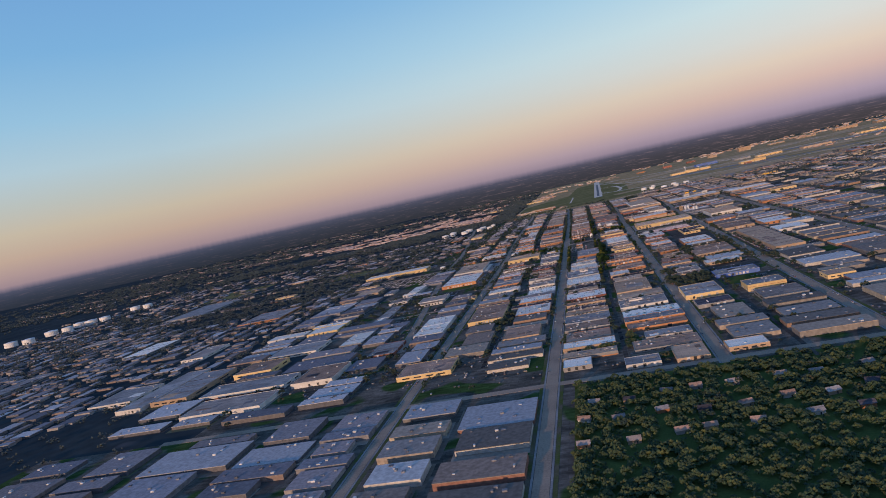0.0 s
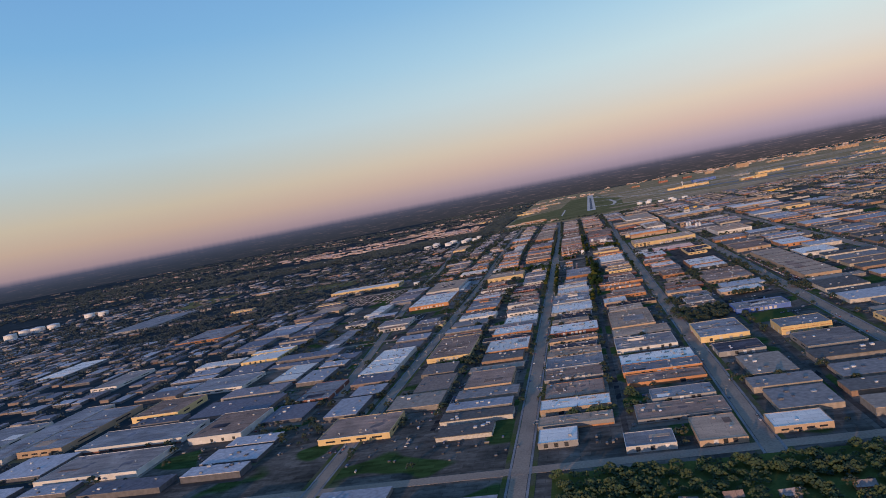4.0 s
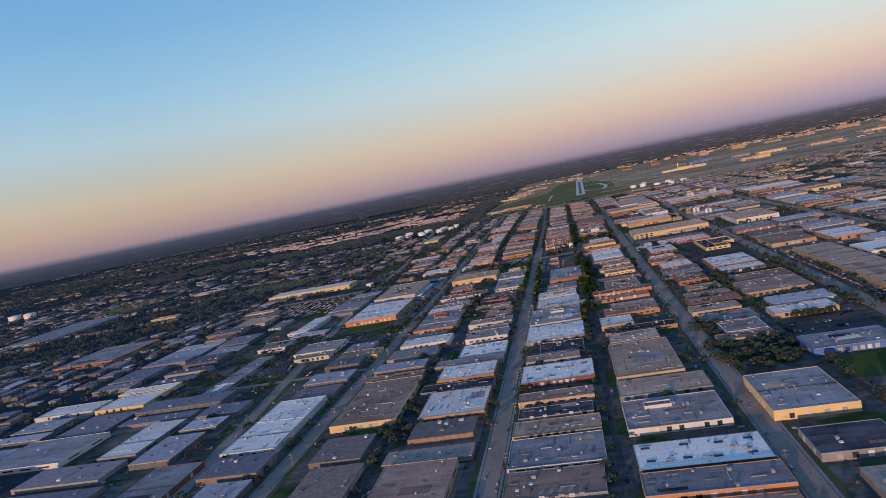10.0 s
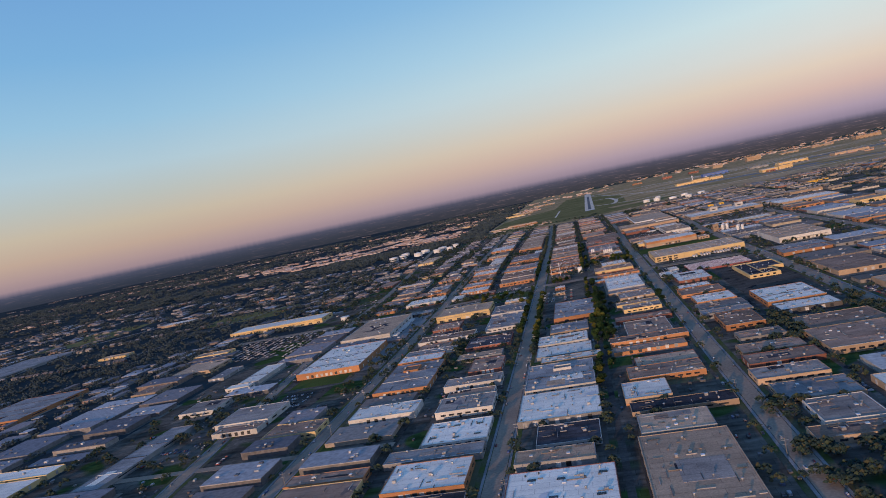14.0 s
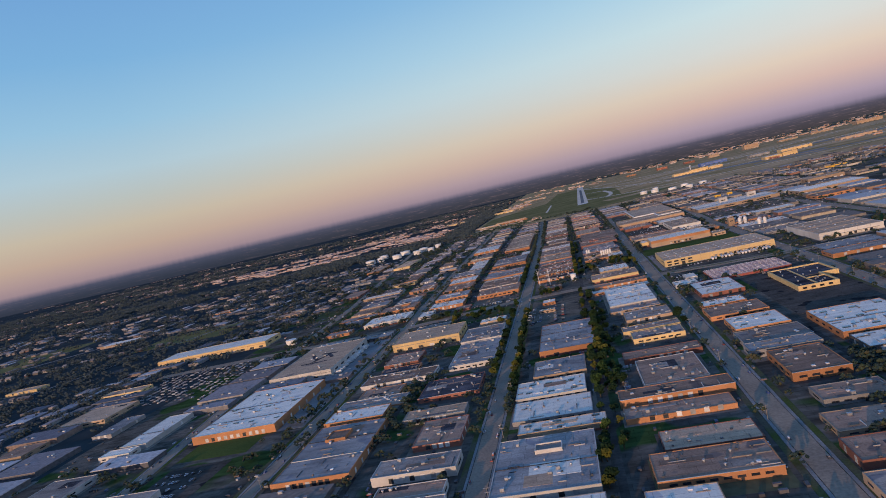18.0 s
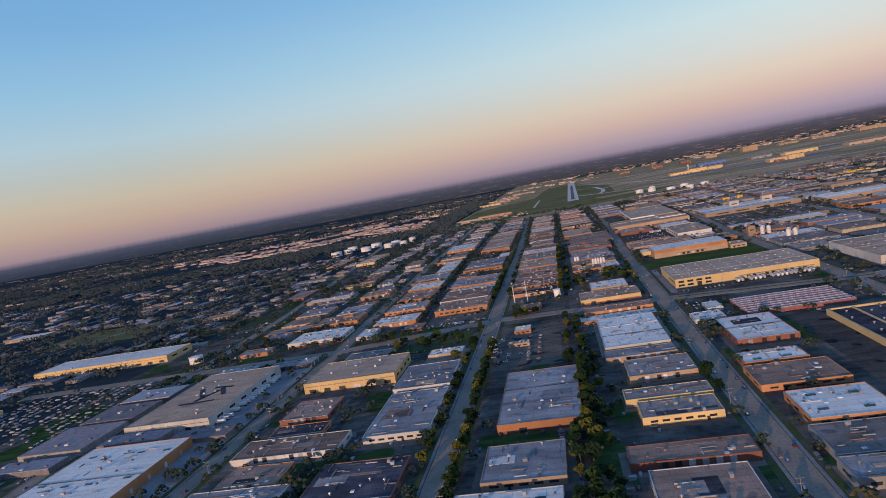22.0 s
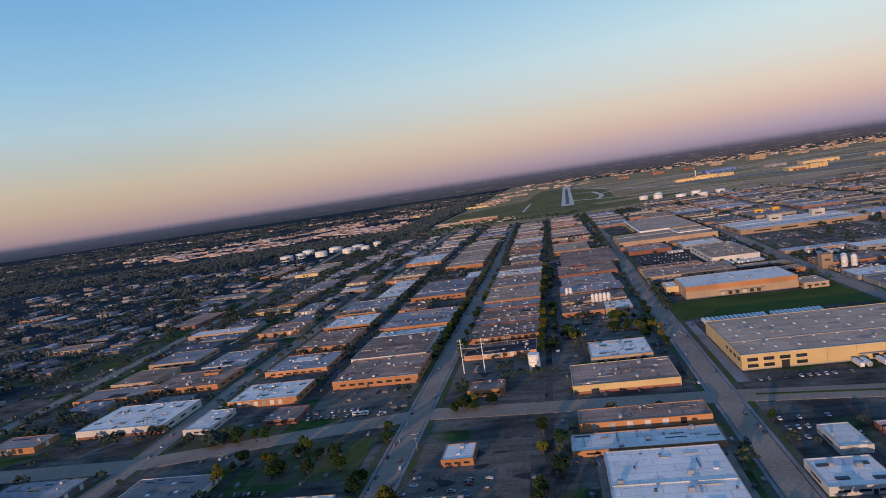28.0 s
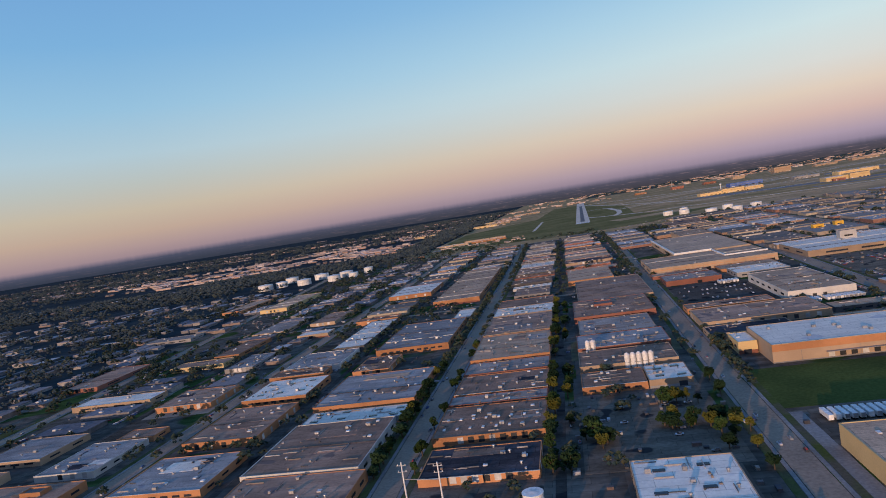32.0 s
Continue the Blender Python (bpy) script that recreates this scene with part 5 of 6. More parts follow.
def row_of_trees(x0, y0, x1, y1, step, jit, skip=0.2):
    n = int(math.hypot(x1 - x0, y1 - y0) / step)
    for k in range(n):
        if rng.random() > skip:
            t = (k + rng.uniform(0, 1)) / n
            spots.append((x0 + (x1 - x0) * t + rng.uniform(-jit, jit), y0 + (y1 - y0) * t + rng.uniform(-jit, jit)))


row_of_trees(-40.2, 1085, -40.2, 1180, 4, 0.5, 0.1)
row_of_trees(-53, 540, -53, 1240, 17, 0.8, 0.4)
row_of_trees(-39, 520, -39, 1080, 16, 0.8, 0.4)
row_of_trees(-53, 1340, -53, 1720, 6, 0.8, 0.15)
row_of_trees(-40, 1330, -41, 1800, 13, 0.8, 0.3)
row_of_trees(5.5, 880, 5.5, 1225, 8, 0.7, 0.25)
row_of_trees(5.3, 1330, 5.3, 2200, 8, 0.7, 0.4)
row_of_trees(11, 1010, 11, 1130, 6, 2.0, 0.1)
row_of_trees(64, 560, 66, 1200, 22, 0.8, 0.4)
row_of_trees(79, 560, 82, 1230, 22, 1.0, 0.4)
row_of_trees(81, 1400, 84, 1560, 10, 1.2, 0.2)
row_of_trees(66, 1300, 69.5, 1700, 15, 0.8, 0.35)
row_of_trees(-54, 1730, -60, 2250, 7, 1.0, 0.2)
row_of_trees(-42, 1800, -48, 2250, 8, 1.0, 0.25)
row_of_trees(74, 1700, 79, 2250, 8, 1.0, 0.25)
row_of_trees(120, 640, 120, 960, 9, 1.8, 0.2)
row_of_trees(172, 700, 180, 1160, 20, 1.5, 0.3)
row_of_trees(190, 660, 198, 1160, 22, 1.5, 0.4)
row_of_trees(-164, 520, -164, 1220, 17, 1.2, 0.3)
row_of_trees(-150, 880, -152, 1210, 16, 1.2, 0.4)
row_of_trees(-106, 540, -106, 1000, 9, 1.2, 0.3)
for _ in range(34):
    spots.append((rng.uniform(9, 19), rng.uniform(955, 1128)))
row_of_trees(-39.5, 950, -39.5, 1085, 5, 0.7, 0.15)
row_of_trees(79.5, 1395, 83, 1500, 6, 1.5, 0.1)
row_of_trees(-53.5, 900, -53.5, 1240, 14, 0.8, 0.4)
row_of_trees(3.5, 560, 3.5, 900, 9, 1.5, 0.25)
row_of_trees(12.5, 880, 12.5, 1225, 11, 1.5, 0.2)
row_of_trees(11.3, 1330, 11.3, 2200, 14, 0.7, 0.5)
row_of_trees(-106, 1010, -106, 1230, 8, 1.2, 0.3)
row_of_trees(-110, 1310, -116, 1470, 9, 1.0, 0.3)
row_of_trees(-116, 1490, -119, 1760, 10, 1.0, 0.3)
row_of_trees(-160, 1340, -162, 1560, 14, 1.0, 0.4)
row_of_trees(-211, 1400, -226, 1760, 12, 1.5, 0.3)
for cx, cy, rx, ry, n in [(96, 800, 14, 18, 22), (-90, 958, 5, 8, 5), (30, 520, 30, 10, 18), (112, 395, 50, 40, 40), (30, 380, 40, 40, 26), (90, 1002, 10, 5, 7), (-185, 1262, 22, 8, 12), (-230, 1280, 10, 14, 8),
                          (-24, 1258, 10, 4, 7), (-270, 1230, 16, 24, 12), (-130, 590, 12, 16, 10), (-270, 590, 25, 18, 14), (60, 1352, 4, 14, 8), (20, 1356, 4, 8, 5), (46, 1364, 8, 5, 7), (52, 1386, 8, 5, 5), (-242, 1430, 14, 10, 8), (-235, 1520, 12, 12, 8), (-130, 1380, 20, 3, 5), (108, 1020, 6, 14, 7)] + [(84, 793, 14, 25, 16), (93, 732, 24, 34, 110), (88, 785, 18, 22, 34), (141, 785, 15, 2.5, 16), (168, 815, 7, 14, 12),
                          (188, 783, 6, 14, 12), (118, 915, 6, 28, 18)] + [(-102, 687, 10, 30, 24), (-116, 810, 7, 28, 14), (-267, 888, 20, 24, 22), (-360, 806, 25, 16, 18), (97, 1004, 14, 8, 12), (124, 928, 8, 32, 22),
                          (193, 1114, 5, 20, 12), (196, 1078, 6, 18, 8), (176, 975, 5, 16, 10), (173, 928, 5, 16, 10), (-99, 995, 6, 48, 30), (-80, 1215, 20, 14, 14), (-132, 1246, 12, 6, 12), (-122, 1240, 16, 3, 8), (-64, 1170, 6, 8, 6)]:
    for _ in range(n):
        a, q = rng.uniform(0, 6.28), math.sqrt(rng.uniform(0, 1))
        spots.append((cx + rx * q * math.cos(a), cy + ry * q * math.sin(a)))


def in_building(x, y, gap=0.6):
    return any(a[0] - gap < x < a[2] + gap and a[1] - gap < y < a[3] + gap for a in taken)


def on_street(x, y):
    for _, pts, wd in STREETS + CROSS:
        for (ax, ay), (bx, by) in zip(pts, pts[1:]):
            t = min(max(((x - ax) * (bx - ax) + (y - ay) * (by - ay)) / ((bx - ax) ** 2 + (by - ay) ** 2), 0), 1)
            if math.hypot(x - ax - t * (bx - ax), y - ay - t * (by - ay)) < wd / 2 + 1.5:
                return True
    return any(a[0] < x < a[2] and a[1] < y < a[3] for a in KEEP_OUT[3:11])


spots = [s for s in spots if not in_building(*s)]
rng.shuffle(spots)
spots.sort(key=lambda s: abs(s[0]) + 0.3 * abs(s[1] - 1250))
near, rest = spots[:300], spots[300:]
for k, (x, y) in enumerate(near):
    s = rng.uniform(0.9, 1.6)
    t = copy_thing(KINDS[k % 9], pose(x, y, 0, 0, 0, rng.uniform(0, 360)))
    t.scale = (s, s, s * rng.uniform(0.85, 1.15))
for k in KINDS:
    for o in (*k.children_recursive, k):
        bpy.data.objects.remove(o)


def clumps_mesh(name, pts, m, seed):
    """Many leaf clumps joined: rows of x, y, z, radius."""
    g = np.random.default_rng(seed)
    base = np.array([(0, 0, 1), (1, 0, 0), (0, 1, 0), (-1, 0, 0), (0, -1, 0), (0, 0, -1)], float)
    tri = np.array([(0, 1, 2), (0, 2, 3), (0, 3, 4), (0, 4, 1), (5, 2, 1), (5, 3, 2), (5, 4, 3), (5, 1, 4)])
    pts = np.asarray(pts, float)
    v = base[None] * g.uniform(0.6, 1.3, (len(pts), 6, 1)) * pts[:, None, 3:4] * np.array([1, 1, 0.8]) + pts[:, None, :3]
    f = tri[None] + 6 * np.arange(len(pts))[:, None, None]
    return mesh_of(name, v.reshape(-1, 3).tolist(), f.reshape(-1, 3).tolist(), m)


def domes(centres, per, seed):
    """Low dense tree domes: x, y, z, radius of every clump."""
    g = np.random.default_rng(seed)
    out = []
    for x, y in centres:
        q = g.uniform(1.3, 3.4)
        a, b, k = g.uniform(0, 6.283, per), np.sqrt(g.uniform(0, 1, per)), g.uniform(0.75, 1.05, per)
        for i in range(per):
            out.append((x + q * b[i] * math.cos(a[i]), y + q * b[i] * math.sin(a[i]), 0.5 + q * 1.35 * math.sqrt(1 - 0.85 * b[i] ** 2) * k[i], g.uniform(0.22, 0.38) * q))
    return out


for _ in range(7600):
    x, y = rng.uniform(-335, 438), rng.uniform(460, 2380)
    if math.sin(x / 37.0 + y / 91.0) + math.sin(y / 53.0 - x / 70.0) > 0.0 and not in_building(x, y, 1.6) and not on_street(x, y):
        rest.append((x, y))
for _ in range(1900):
    x, y = rng.uniform(-470, -160), rng.uniform(1262, 2080)
    if math.sin(x / 31.0 - y / 77.0) + math.sin(y / 41.0 + x / 55.0) > 0.1 and not in_building(x, y, 1.6) and not on_street(x, y):
        rest.append((x, y))
park = [(rng.uniform(-30, 190), rng.uniform(236, 438)) for _ in range(1900)]
park += [(rng.uniform(-30, 20), rng.uniform(500, 545)) for _ in range(60)]
yards = [(-22 + 22 * (k % 10) + rng.uniform(-5, 5), 342 + 29 * (k // 10) + rng.uniform(-5, 5), rng.uniform(-0.25, 0.25)) for k in range(30)]
park = [q for q in park if not in_building(*q, 1.5) and not on_street(*q) and all(math.hypot(q[0] - h[0], q[1] - h[1]) > 6.5 for h in yards)]
for x, y, turn in yards:
    if not on_street(x, y):
        top = holder("house", (x, y, 0), turn)
        tagged(top, "small pale house with a pitched roof among park trees", "house", "houses in the park")
        put("wall", UNIT, WALL[rng.choice("wtgo")], top, (0, 0, 0), (7, 5, 2.2))
        put("roof", mesh_of("roof", [(-3.8, -2.9, 2.1), (3.8, -2.9, 2.1), (3.8, 0, 3.7), (-3.8, 0, 3.7), (3.8, 2.9, 2.1), (-3.8, 2.9, 2.1)], [(0, 1, 2, 3), (3, 2, 4, 5), (1, 4, 2), (0, 3, 5), (0, 5, 4, 1)], ROOF[rng.choice("ggdlb")]), None, top)
        put("door", UNIT, DARK, top, (1.2, -2.5, 0), (0.7, 0.1, 1.4))
lush = put("park_trees", clumps_mesh("park_trees", domes(park, 30, 4), PARKM, 6))
tagged(lush, "yellow-green trees scattered over the park", "trees", kind="stuff")
hedge = put("street_shrubs", clumps_mesh("shrubs", domes(rest, 26, 3), WOODM, 5))
tagged(hedge, "dark green trees and shrubs between the yards", "trees", kind="stuff")

# woods and suburbs to the horizon
g = np.random.default_rng(21)
woods = []
patches = [(-700, 900, 300, 500, 700), (-900, 1200, 350, 300, 500), (-900, 1700, 500, 700, 700), (-560, 1500, 160, 420, 420), (-500, 2350, 260, 130, 500), (-950, 2230, 420, 130, 460), (-1900, 2700, 700, 700, 800),
           (-1500, 3800, 1300, 700, 1000), (-350, 4700, 600, 400, 500), (1500, 5550, 1300, 250, 260), (-600, 1050, 160, 220, 240), (800, 1500, 350, 700, 500), (1300, 2200, 500, 700, 400), (1700, 4500, 900, 500, 500),
           (-2800, 2400, 900, 1200, 700), (-420, 900, 60, 400, 90), (500, 1000, 70, 500, 160), (-380, 1450, 50, 200, 120), (-310, 2750, 50, 360, 220), (-330, 3500, 70, 400, 160)]
for cx, cy, rx, ry, n in patches:
    xs, ys = g.uniform(-1, 1, n) * rx + cx, g.uniform(-1, 1, n) * ry + cy
    woods += [(x, y) for x, y in zip(xs, ys) if not in_building(x, y, 3) and not (-262 < x < 2600 and y > 2390 and y < 5150)]
ws = []
for x, y in woods:
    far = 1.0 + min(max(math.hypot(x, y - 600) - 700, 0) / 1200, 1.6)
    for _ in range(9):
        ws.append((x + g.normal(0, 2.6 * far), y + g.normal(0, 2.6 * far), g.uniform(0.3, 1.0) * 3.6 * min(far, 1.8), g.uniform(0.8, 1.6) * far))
wood = put("far_woods", clumps_mesh("far_woods", ws, HAZEWOOD, 8))
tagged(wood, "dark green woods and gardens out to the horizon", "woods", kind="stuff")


def far_blocks(name, rows, gable, mw, mr, label):
    """Joined far buildings: walls and a roof slab or gable each."""
    v, f, rv, rf = [], [], [], []
    for x, y, w, d, h in rows:
        bv, bf = box_vf(x - w / 2, y - d / 2, 0, x + w / 2, y + d / 2, h, n=len(v))
        v += bv
        f += bf
        n = len(rv)
        if gable:
            o = 0.4
            rv += [(x - w / 2 - o, y - d / 2 - o, h), (x + w / 2 + o, y - d / 2 - o, h), (x + w / 2 + o, y, h + d * 0.3), (x - w / 2 - o, y, h + d * 0.3), (x + w / 2 + o, y + d / 2 + o, h), (x - w / 2 - o, y + d / 2 + o, h)]
            rf += [(n, n + 1, n + 2, n + 3), (n + 3, n + 2, n + 4, n + 5), (n + 1, n + 4, n + 2), (n, n + 3, n + 5)]
        else:
            bv, bf = box_vf(x - w / 2 - 0.1, y - d / 2 - 0.1, h + 0.01, x + w / 2 + 0.1, y + d / 2 + 0.1, h + 0.35, n=n)
            rv += bv
            rf += bf
    top = holder(name, (0, 0, 0))
    tagged(top, label, "buildings", kind="stuff")
    put("walls", mesh_of("walls", v, f, mw), None, top)
    put("roofs", mesh_of("roofs", rv, rf, mr), None, top)


houses, sheds = [], []


def blocked(x, y):
    return in_building(x, y, 12) or (-330 < x < 1900 and 2390 < y < 4500) or (-335 < x < 440 and 60 < y < 2400)


for _ in range(130):
    x, y = g.uniform(-3900, -340), g.uniform(500, 4950)
    n, step = int(g.uniform(6, 22)), g.uniform(11, 17)
    skew = g.uniform(-0.12, 0.12)
    for k in range(n):
        hx, hy = x + k * step, y + k * step * skew + g.normal(0, 1.5)
        if g.uniform() < 0.8 and not blocked(hx, hy) and hx < -340:
            houses.append((hx, hy, g.uniform(5, 11), g.uniform(5, 8), g.uniform(2.0, 3.2)))
for col in range(28):
    y = 480.0 + g.uniform(0, 40)
    while y < 2360:
        w, d = g.uniform(24, 50), g.choice((14.0, 18.0, 24.0, 32.0, 46.0))
        x = 470 + 60 * col + g.uniform(-4, 4)
        if not blocked(x, y + d / 2) and g.uniform() < 0.86:
            h = g.uniform(2.2, 4.6)
            sheds.append((x, y + d / 2, w, d, h))
            for _ in range(3):
                sheds.append((x + g.uniform(-0.4, 0.4) * w, y + d / 2 + g.uniform(-0.4, 0.4) * d, g.uniform(1.2, 3), g.uniform(1.2, 3), h + g.uniform(0.5, 1.2)))
        y += d + g.choice((4.0, 7.0, 12.0, 24.0))
west = []
for col in range(36):
    y = 480.0 + g.uniform(0, 40)
    while y < 2060:
        d = g.uniform(9, 30) if g.uniform() < 0.75 else g.uniform(5, 10)
        x = -446 - 27 * col + g.uniform(-5, 5)
        if not blocked(x, y) and (y < 1250 or g.uniform() < 0.42) and math.sin(x / 160 + y / 500) + math.sin(y / 170 + 1 - x / 300) > -1.0:
            west.append((x, y + d / 2, g.uniform(6, 24), d, g.uniform(1.6, 3.0)))
        y += d + g.choice((2.0, 3.0, 6.0, 14.0, 30.0))
for x0, y0, x1, y1, n in [(-1480, 1330, -1180, 1880, 60), (-436, 1260, -340, 2050, 150)]:
    for _ in range(n):
        x, y = g.uniform(x0, x1), g.uniform(y0, y1)
        if not in_building(x, y, 9) and not on_street(x, y):
            west.append((x, y, g.uniform(5, 15), g.uniform(5, 22), g.uniform(1.6, 3)))
shops = []
# a long bright retail strip beyond the tanks
for (ax, ay), (bx, by), n in [((-1280, 2850), (-880, 2585), 44), ((-900, 2590), (-690, 2600), 26), ((-690, 2600), (-610, 3110), 34), ((-960, 2990), (-640, 3120), 24)]:
    for _ in range(n):
        t = g.uniform(0, 1)
        shops.append((ax + (bx - ax) * t + g.normal(0, 16), ay + (by - ay) * t + g.normal(0, 34), g.uniform(12, 50), g.uniform(7, 16), g.uniform(1.6, 4.0)))
for pts, wd in [([(-900, 1480), (-700, 1640), (-470, 1860)], 7), ([(-640, 1240), (-520, 1500), (-450, 1720)], 5), ([(-1500, 1900), (-900, 2150), (-560, 2240)], 8)]:
    ob = put("road", strip_mesh("road", pts, wd, -0.1, 0.06, PAVE))
    tagged(ob, "pale back road through the woods", "road", kind="structure")
for cx, cy, rx, ry, n in [(-760, 2760, 330, 60, 130), (-520, 2860, 130, 60, 50), (-1250, 2980, 420, 60, 110), (-420, 2700, 90, 120, 40), (-2100, 3350, 600, 80, 80), (-620, 3250, 300, 70, 60), (-450, 3500, 110, 350, 60),
                          (-190, 3500, 50, 330, 34), (-150, 2440, 90, 60, 26), (-720, 3310, 60, 60, 20), (-250, 4500, 500, 200, 80), (-900, 2330, 250, 30, 26), (-1900, 2300, 500, 60, 40), (-1300, 3900, 700, 90, 60), (1500, 4900, 700, 220, 70), (900, 5150, 450, 220, 36), (1700, 5500, 900, 160, 70), (1500, 3400, 350, 300, 30), (1350, 3000, 400, 120, 30), (2100, 5000, 1300, 300, 90), (2700, 4200, 700, 700, 70), (1500, 6000, 1700, 600, 160), (300, 5600, 500, 500, 50)]:
    for _ in range(n):
        x, y = cx + g.uniform(-1, 1) * rx, cy + g.uniform(-1, 1) * ry
        q = 0.5 if -300 < x < 40 and y < 3300 else (1.3 if y > 4600 else 1.0)
        shops.append((x, y, g.uniform(8, 30) * q, g.uniform(6, 14) * q, g.uniform(2.0, 4.2) * q))
far_blocks("far_houses", houses, True, HOUSEWALL, HOUSEROOF, "small houses among trees beyond the industrial district")
far_blocks("west_sheds", west, False, COOLWALL, COOLROOF, "long low grey and white sheds west of the district")
far_blocks("far_shops", shops, False, SHOPWALL, SHOPROOF, "pale sunlit shops and terminals near the horizon")
far_blocks("far_sheds", sheds, False, FARWALL, FARROOF, "far flat-roofed sheds and shops of the surrounding city")

# plainer warehouses farther from the avenue
PLANT = island("roof_plant", [(0.42, 0.42, 0.42), (0.22, 0.22, 0.23), (0.56, 0.55, 0.53), (0.12, 0.12, 0.13)], grain=0.3)
bits, back = [], []
for x, y, w, d, h, code in fill[90:]:
    back.append((x + w / 2, y + d / 2, w, d, h))
    for _ in range(5):
        px, py, a, b = x + g.uniform(0.1, 0.9) * w, y + g.uniform(0.1, 0.9) * d, g.uniform(0.5, 1.3), g.uniform(0.5, 1.3)
        bits.append((px - a, py - b, h + 0.3, px + a, py + b, h + g.uniform(0.7, 1.4)))
tagged(put("roof_plant", boxes_mesh("roof_plant", bits, PLANT)), "small grey units standing on the farther warehouse roofs", "roof plant", kind="stuff")
far_blocks("back_warehouses", [b for b in back if b[0] > -160], False, FARWALL, FARROOF, "low flat-roofed warehouses at the edges of the district")
far_blocks("west_warehouses", [b for b in back if b[0] <= -160], False, COOLWALL, COOLROOF, "low grey flat-roofed warehouses beyond the western street")

# loose things in the yards: containers, pallets, skips, vans, too small to tell apart
clutter, stored = [], []
for _ in range(12000):
    x, y = rng.uniform(-335, 438), rng.uniform(470, 2380)
    if not in_building(x, y, 1.6) and not on_street(x, y) and math.sin(x / 23.0) + math.sin(y / 31.0 + x / 60.0) > -0.3:
        k = rng.random()
        clutter.append((x, y, rng.uniform(0.9, 1.3), rng.uniform(1.6, 3.0), rng.uniform(0.6, 1.0)) if k < 0.7 else (x, y, rng.uniform(1.4, 3), rng.uniform(0.9, 1.4), rng.uniform(0.6, 1.2)))
for i in range(17):
    for j in range(40):
        x, y = -402 + i * 7.8 + rng.uniform(-0.4, 0.4), 1112 + j * 2.7 + rng.uniform(-0.3, 0.3)
        if rng.random() < 0.5 and not in_building(x, y, 1.2) and not on_street(x, y):
            stored.append((x, y, rng.uniform(2.2, 5.2), rng.uniform(0.9, 1.3), rng.uniform(0.6, 1.2)))
for _ in range(70):
    clutter.append((rng.uniform(146, 165), rng.uniform(1091, 1147), rng.uniform(0.6, 2.2), rng.uniform(0.6, 1.6), rng.uniform(0.5, 1.1)))
# paved pads in front of and beside the buildings, each of its own age
pv, pf = [], []
for k, (x0, y0, x1, y1) in enumerate(taken):
    a, b, c, d = rng.uniform(0.5, 4), rng.uniform(0.5, 4), rng.uniform(2, 9), rng.uniform(0, 4)
    q = [(x0 - a, y0 - c), (x1 + b, y0 - c), (x1 + b, y1 + d), (x0 - a, y1 + d)]
    if y1 < 2300 and not any(on_street(*e) for e in q) and not on_street((x0 + x1) / 2, y0 - c):
        n = len(pv)
        pv += [(*e, 0.0342 + 0.00016 * (k % 150)) for e in q]
        pf.append((n, n + 1, n + 2, n + 3))
pads = put("yard_pads", mesh_of("yard_pads", pv, pf, PADM))
tagged(pads, "worn concrete and asphalt yards round the warehouses", "yards", kind="structure")
# rows of parked cars, joined: a body and a narrower cabin each
lines = [(x, 1134 + 1.75 * k, 1.0) for x in (-35, -29, -17, -11) for k in range(38)] + [(x, y + 1.75 * k, 1.0) for x in (207, 213, 232, 238, 257, 263, 282, 288) for y in (1575, 1640) for k in range(rng.randint(9, 24))] + [(193, 812 + 2.1 * k, 1.0) for k in range(86)] + [(198, 812 + 2.1 * k, 1.0) for k in range(86)]
for _ in range(420):
    x, y = rng.uniform(-330, 430), rng.uniform(480, 2250)
    n, turned = rng.randint(4, 14), rng.random() < 0.5
    for k in range(n):
        q = (x, y + 1.7 * k, 1.0) if turned else (x + 1.7 * k, y, 0.0)
        lines.append(q)
kerbside = []
for _, pts, wd in STREETS[:6]:
    for (ax, ay), (bx, by) in zip(pts, pts[1:]):
        y = max(ay, 470)
        while y < by:
            y += rng.choice((3.4, 6, 11, 18, 30, 46))
            e = wd / 2 - (0.75 if rng.random() < 0.8 else 2.0)
            kerbside.append((ax + (bx - ax) * (y - ay) / (by - ay) + rng.choice((-1, 1)) * e, y, 2.0))
cv, cf = [], []
for x, y, turned in lines + kerbside:
    if turned == 2.0 or (-42 < x < 2 and 1130 < y < 1200 and rng.random() < 0.3) or rng.random() < 0.75 and not in_building(x, y, 1.7) and not on_street(x, y):
        a, b = (1.3, 0.5) if turned == 1.0 else (0.5, 1.3)
        for q0, q1, z0, z1 in ((1.0, 0.95, 0.12, 0.55), (0.62, 0.45, 0.55, 0.9)):
            n = len(cv)
            cv += [(x + sx * a * q0, y + sy * b * q0, z0) for sx, sy in ((-1, -1), (1, -1), (1, 1), (-1, 1))] + [(x + sx * a * q1, y + sy * b * q1, z1) for sx, sy in ((-1, -1), (1, -1), (1, 1), (-1, 1))]
            cf += [tuple(i + n for i in t) for t in ((4, 5, 6, 7), (0, 1, 5, 4), (1, 2, 6, 5), (2, 3, 7, 6), (3, 0, 4, 7))]
CARLOT = island("car_lot_paint", [(0.5, 0.49, 0.5), (0.05, 0.05, 0.06), (0.22, 0.23, 0.25), (0.05, 0.05, 0.055), (0.14, 0.15, 0.18), (0.24, 0.04, 0.035), (0.05, 0.08, 0.2), (0.2, 0.19, 0.18), (0.1, 0.1, 0.11)], rough=0.35)
rows_of_cars = put("parked_cars", mesh_of("parked_cars", cv, cf, CARLOT))
tagged(rows_of_cars, "rows of small parked cars in the yards", "cars", kind="stuff")
v, f = [], []
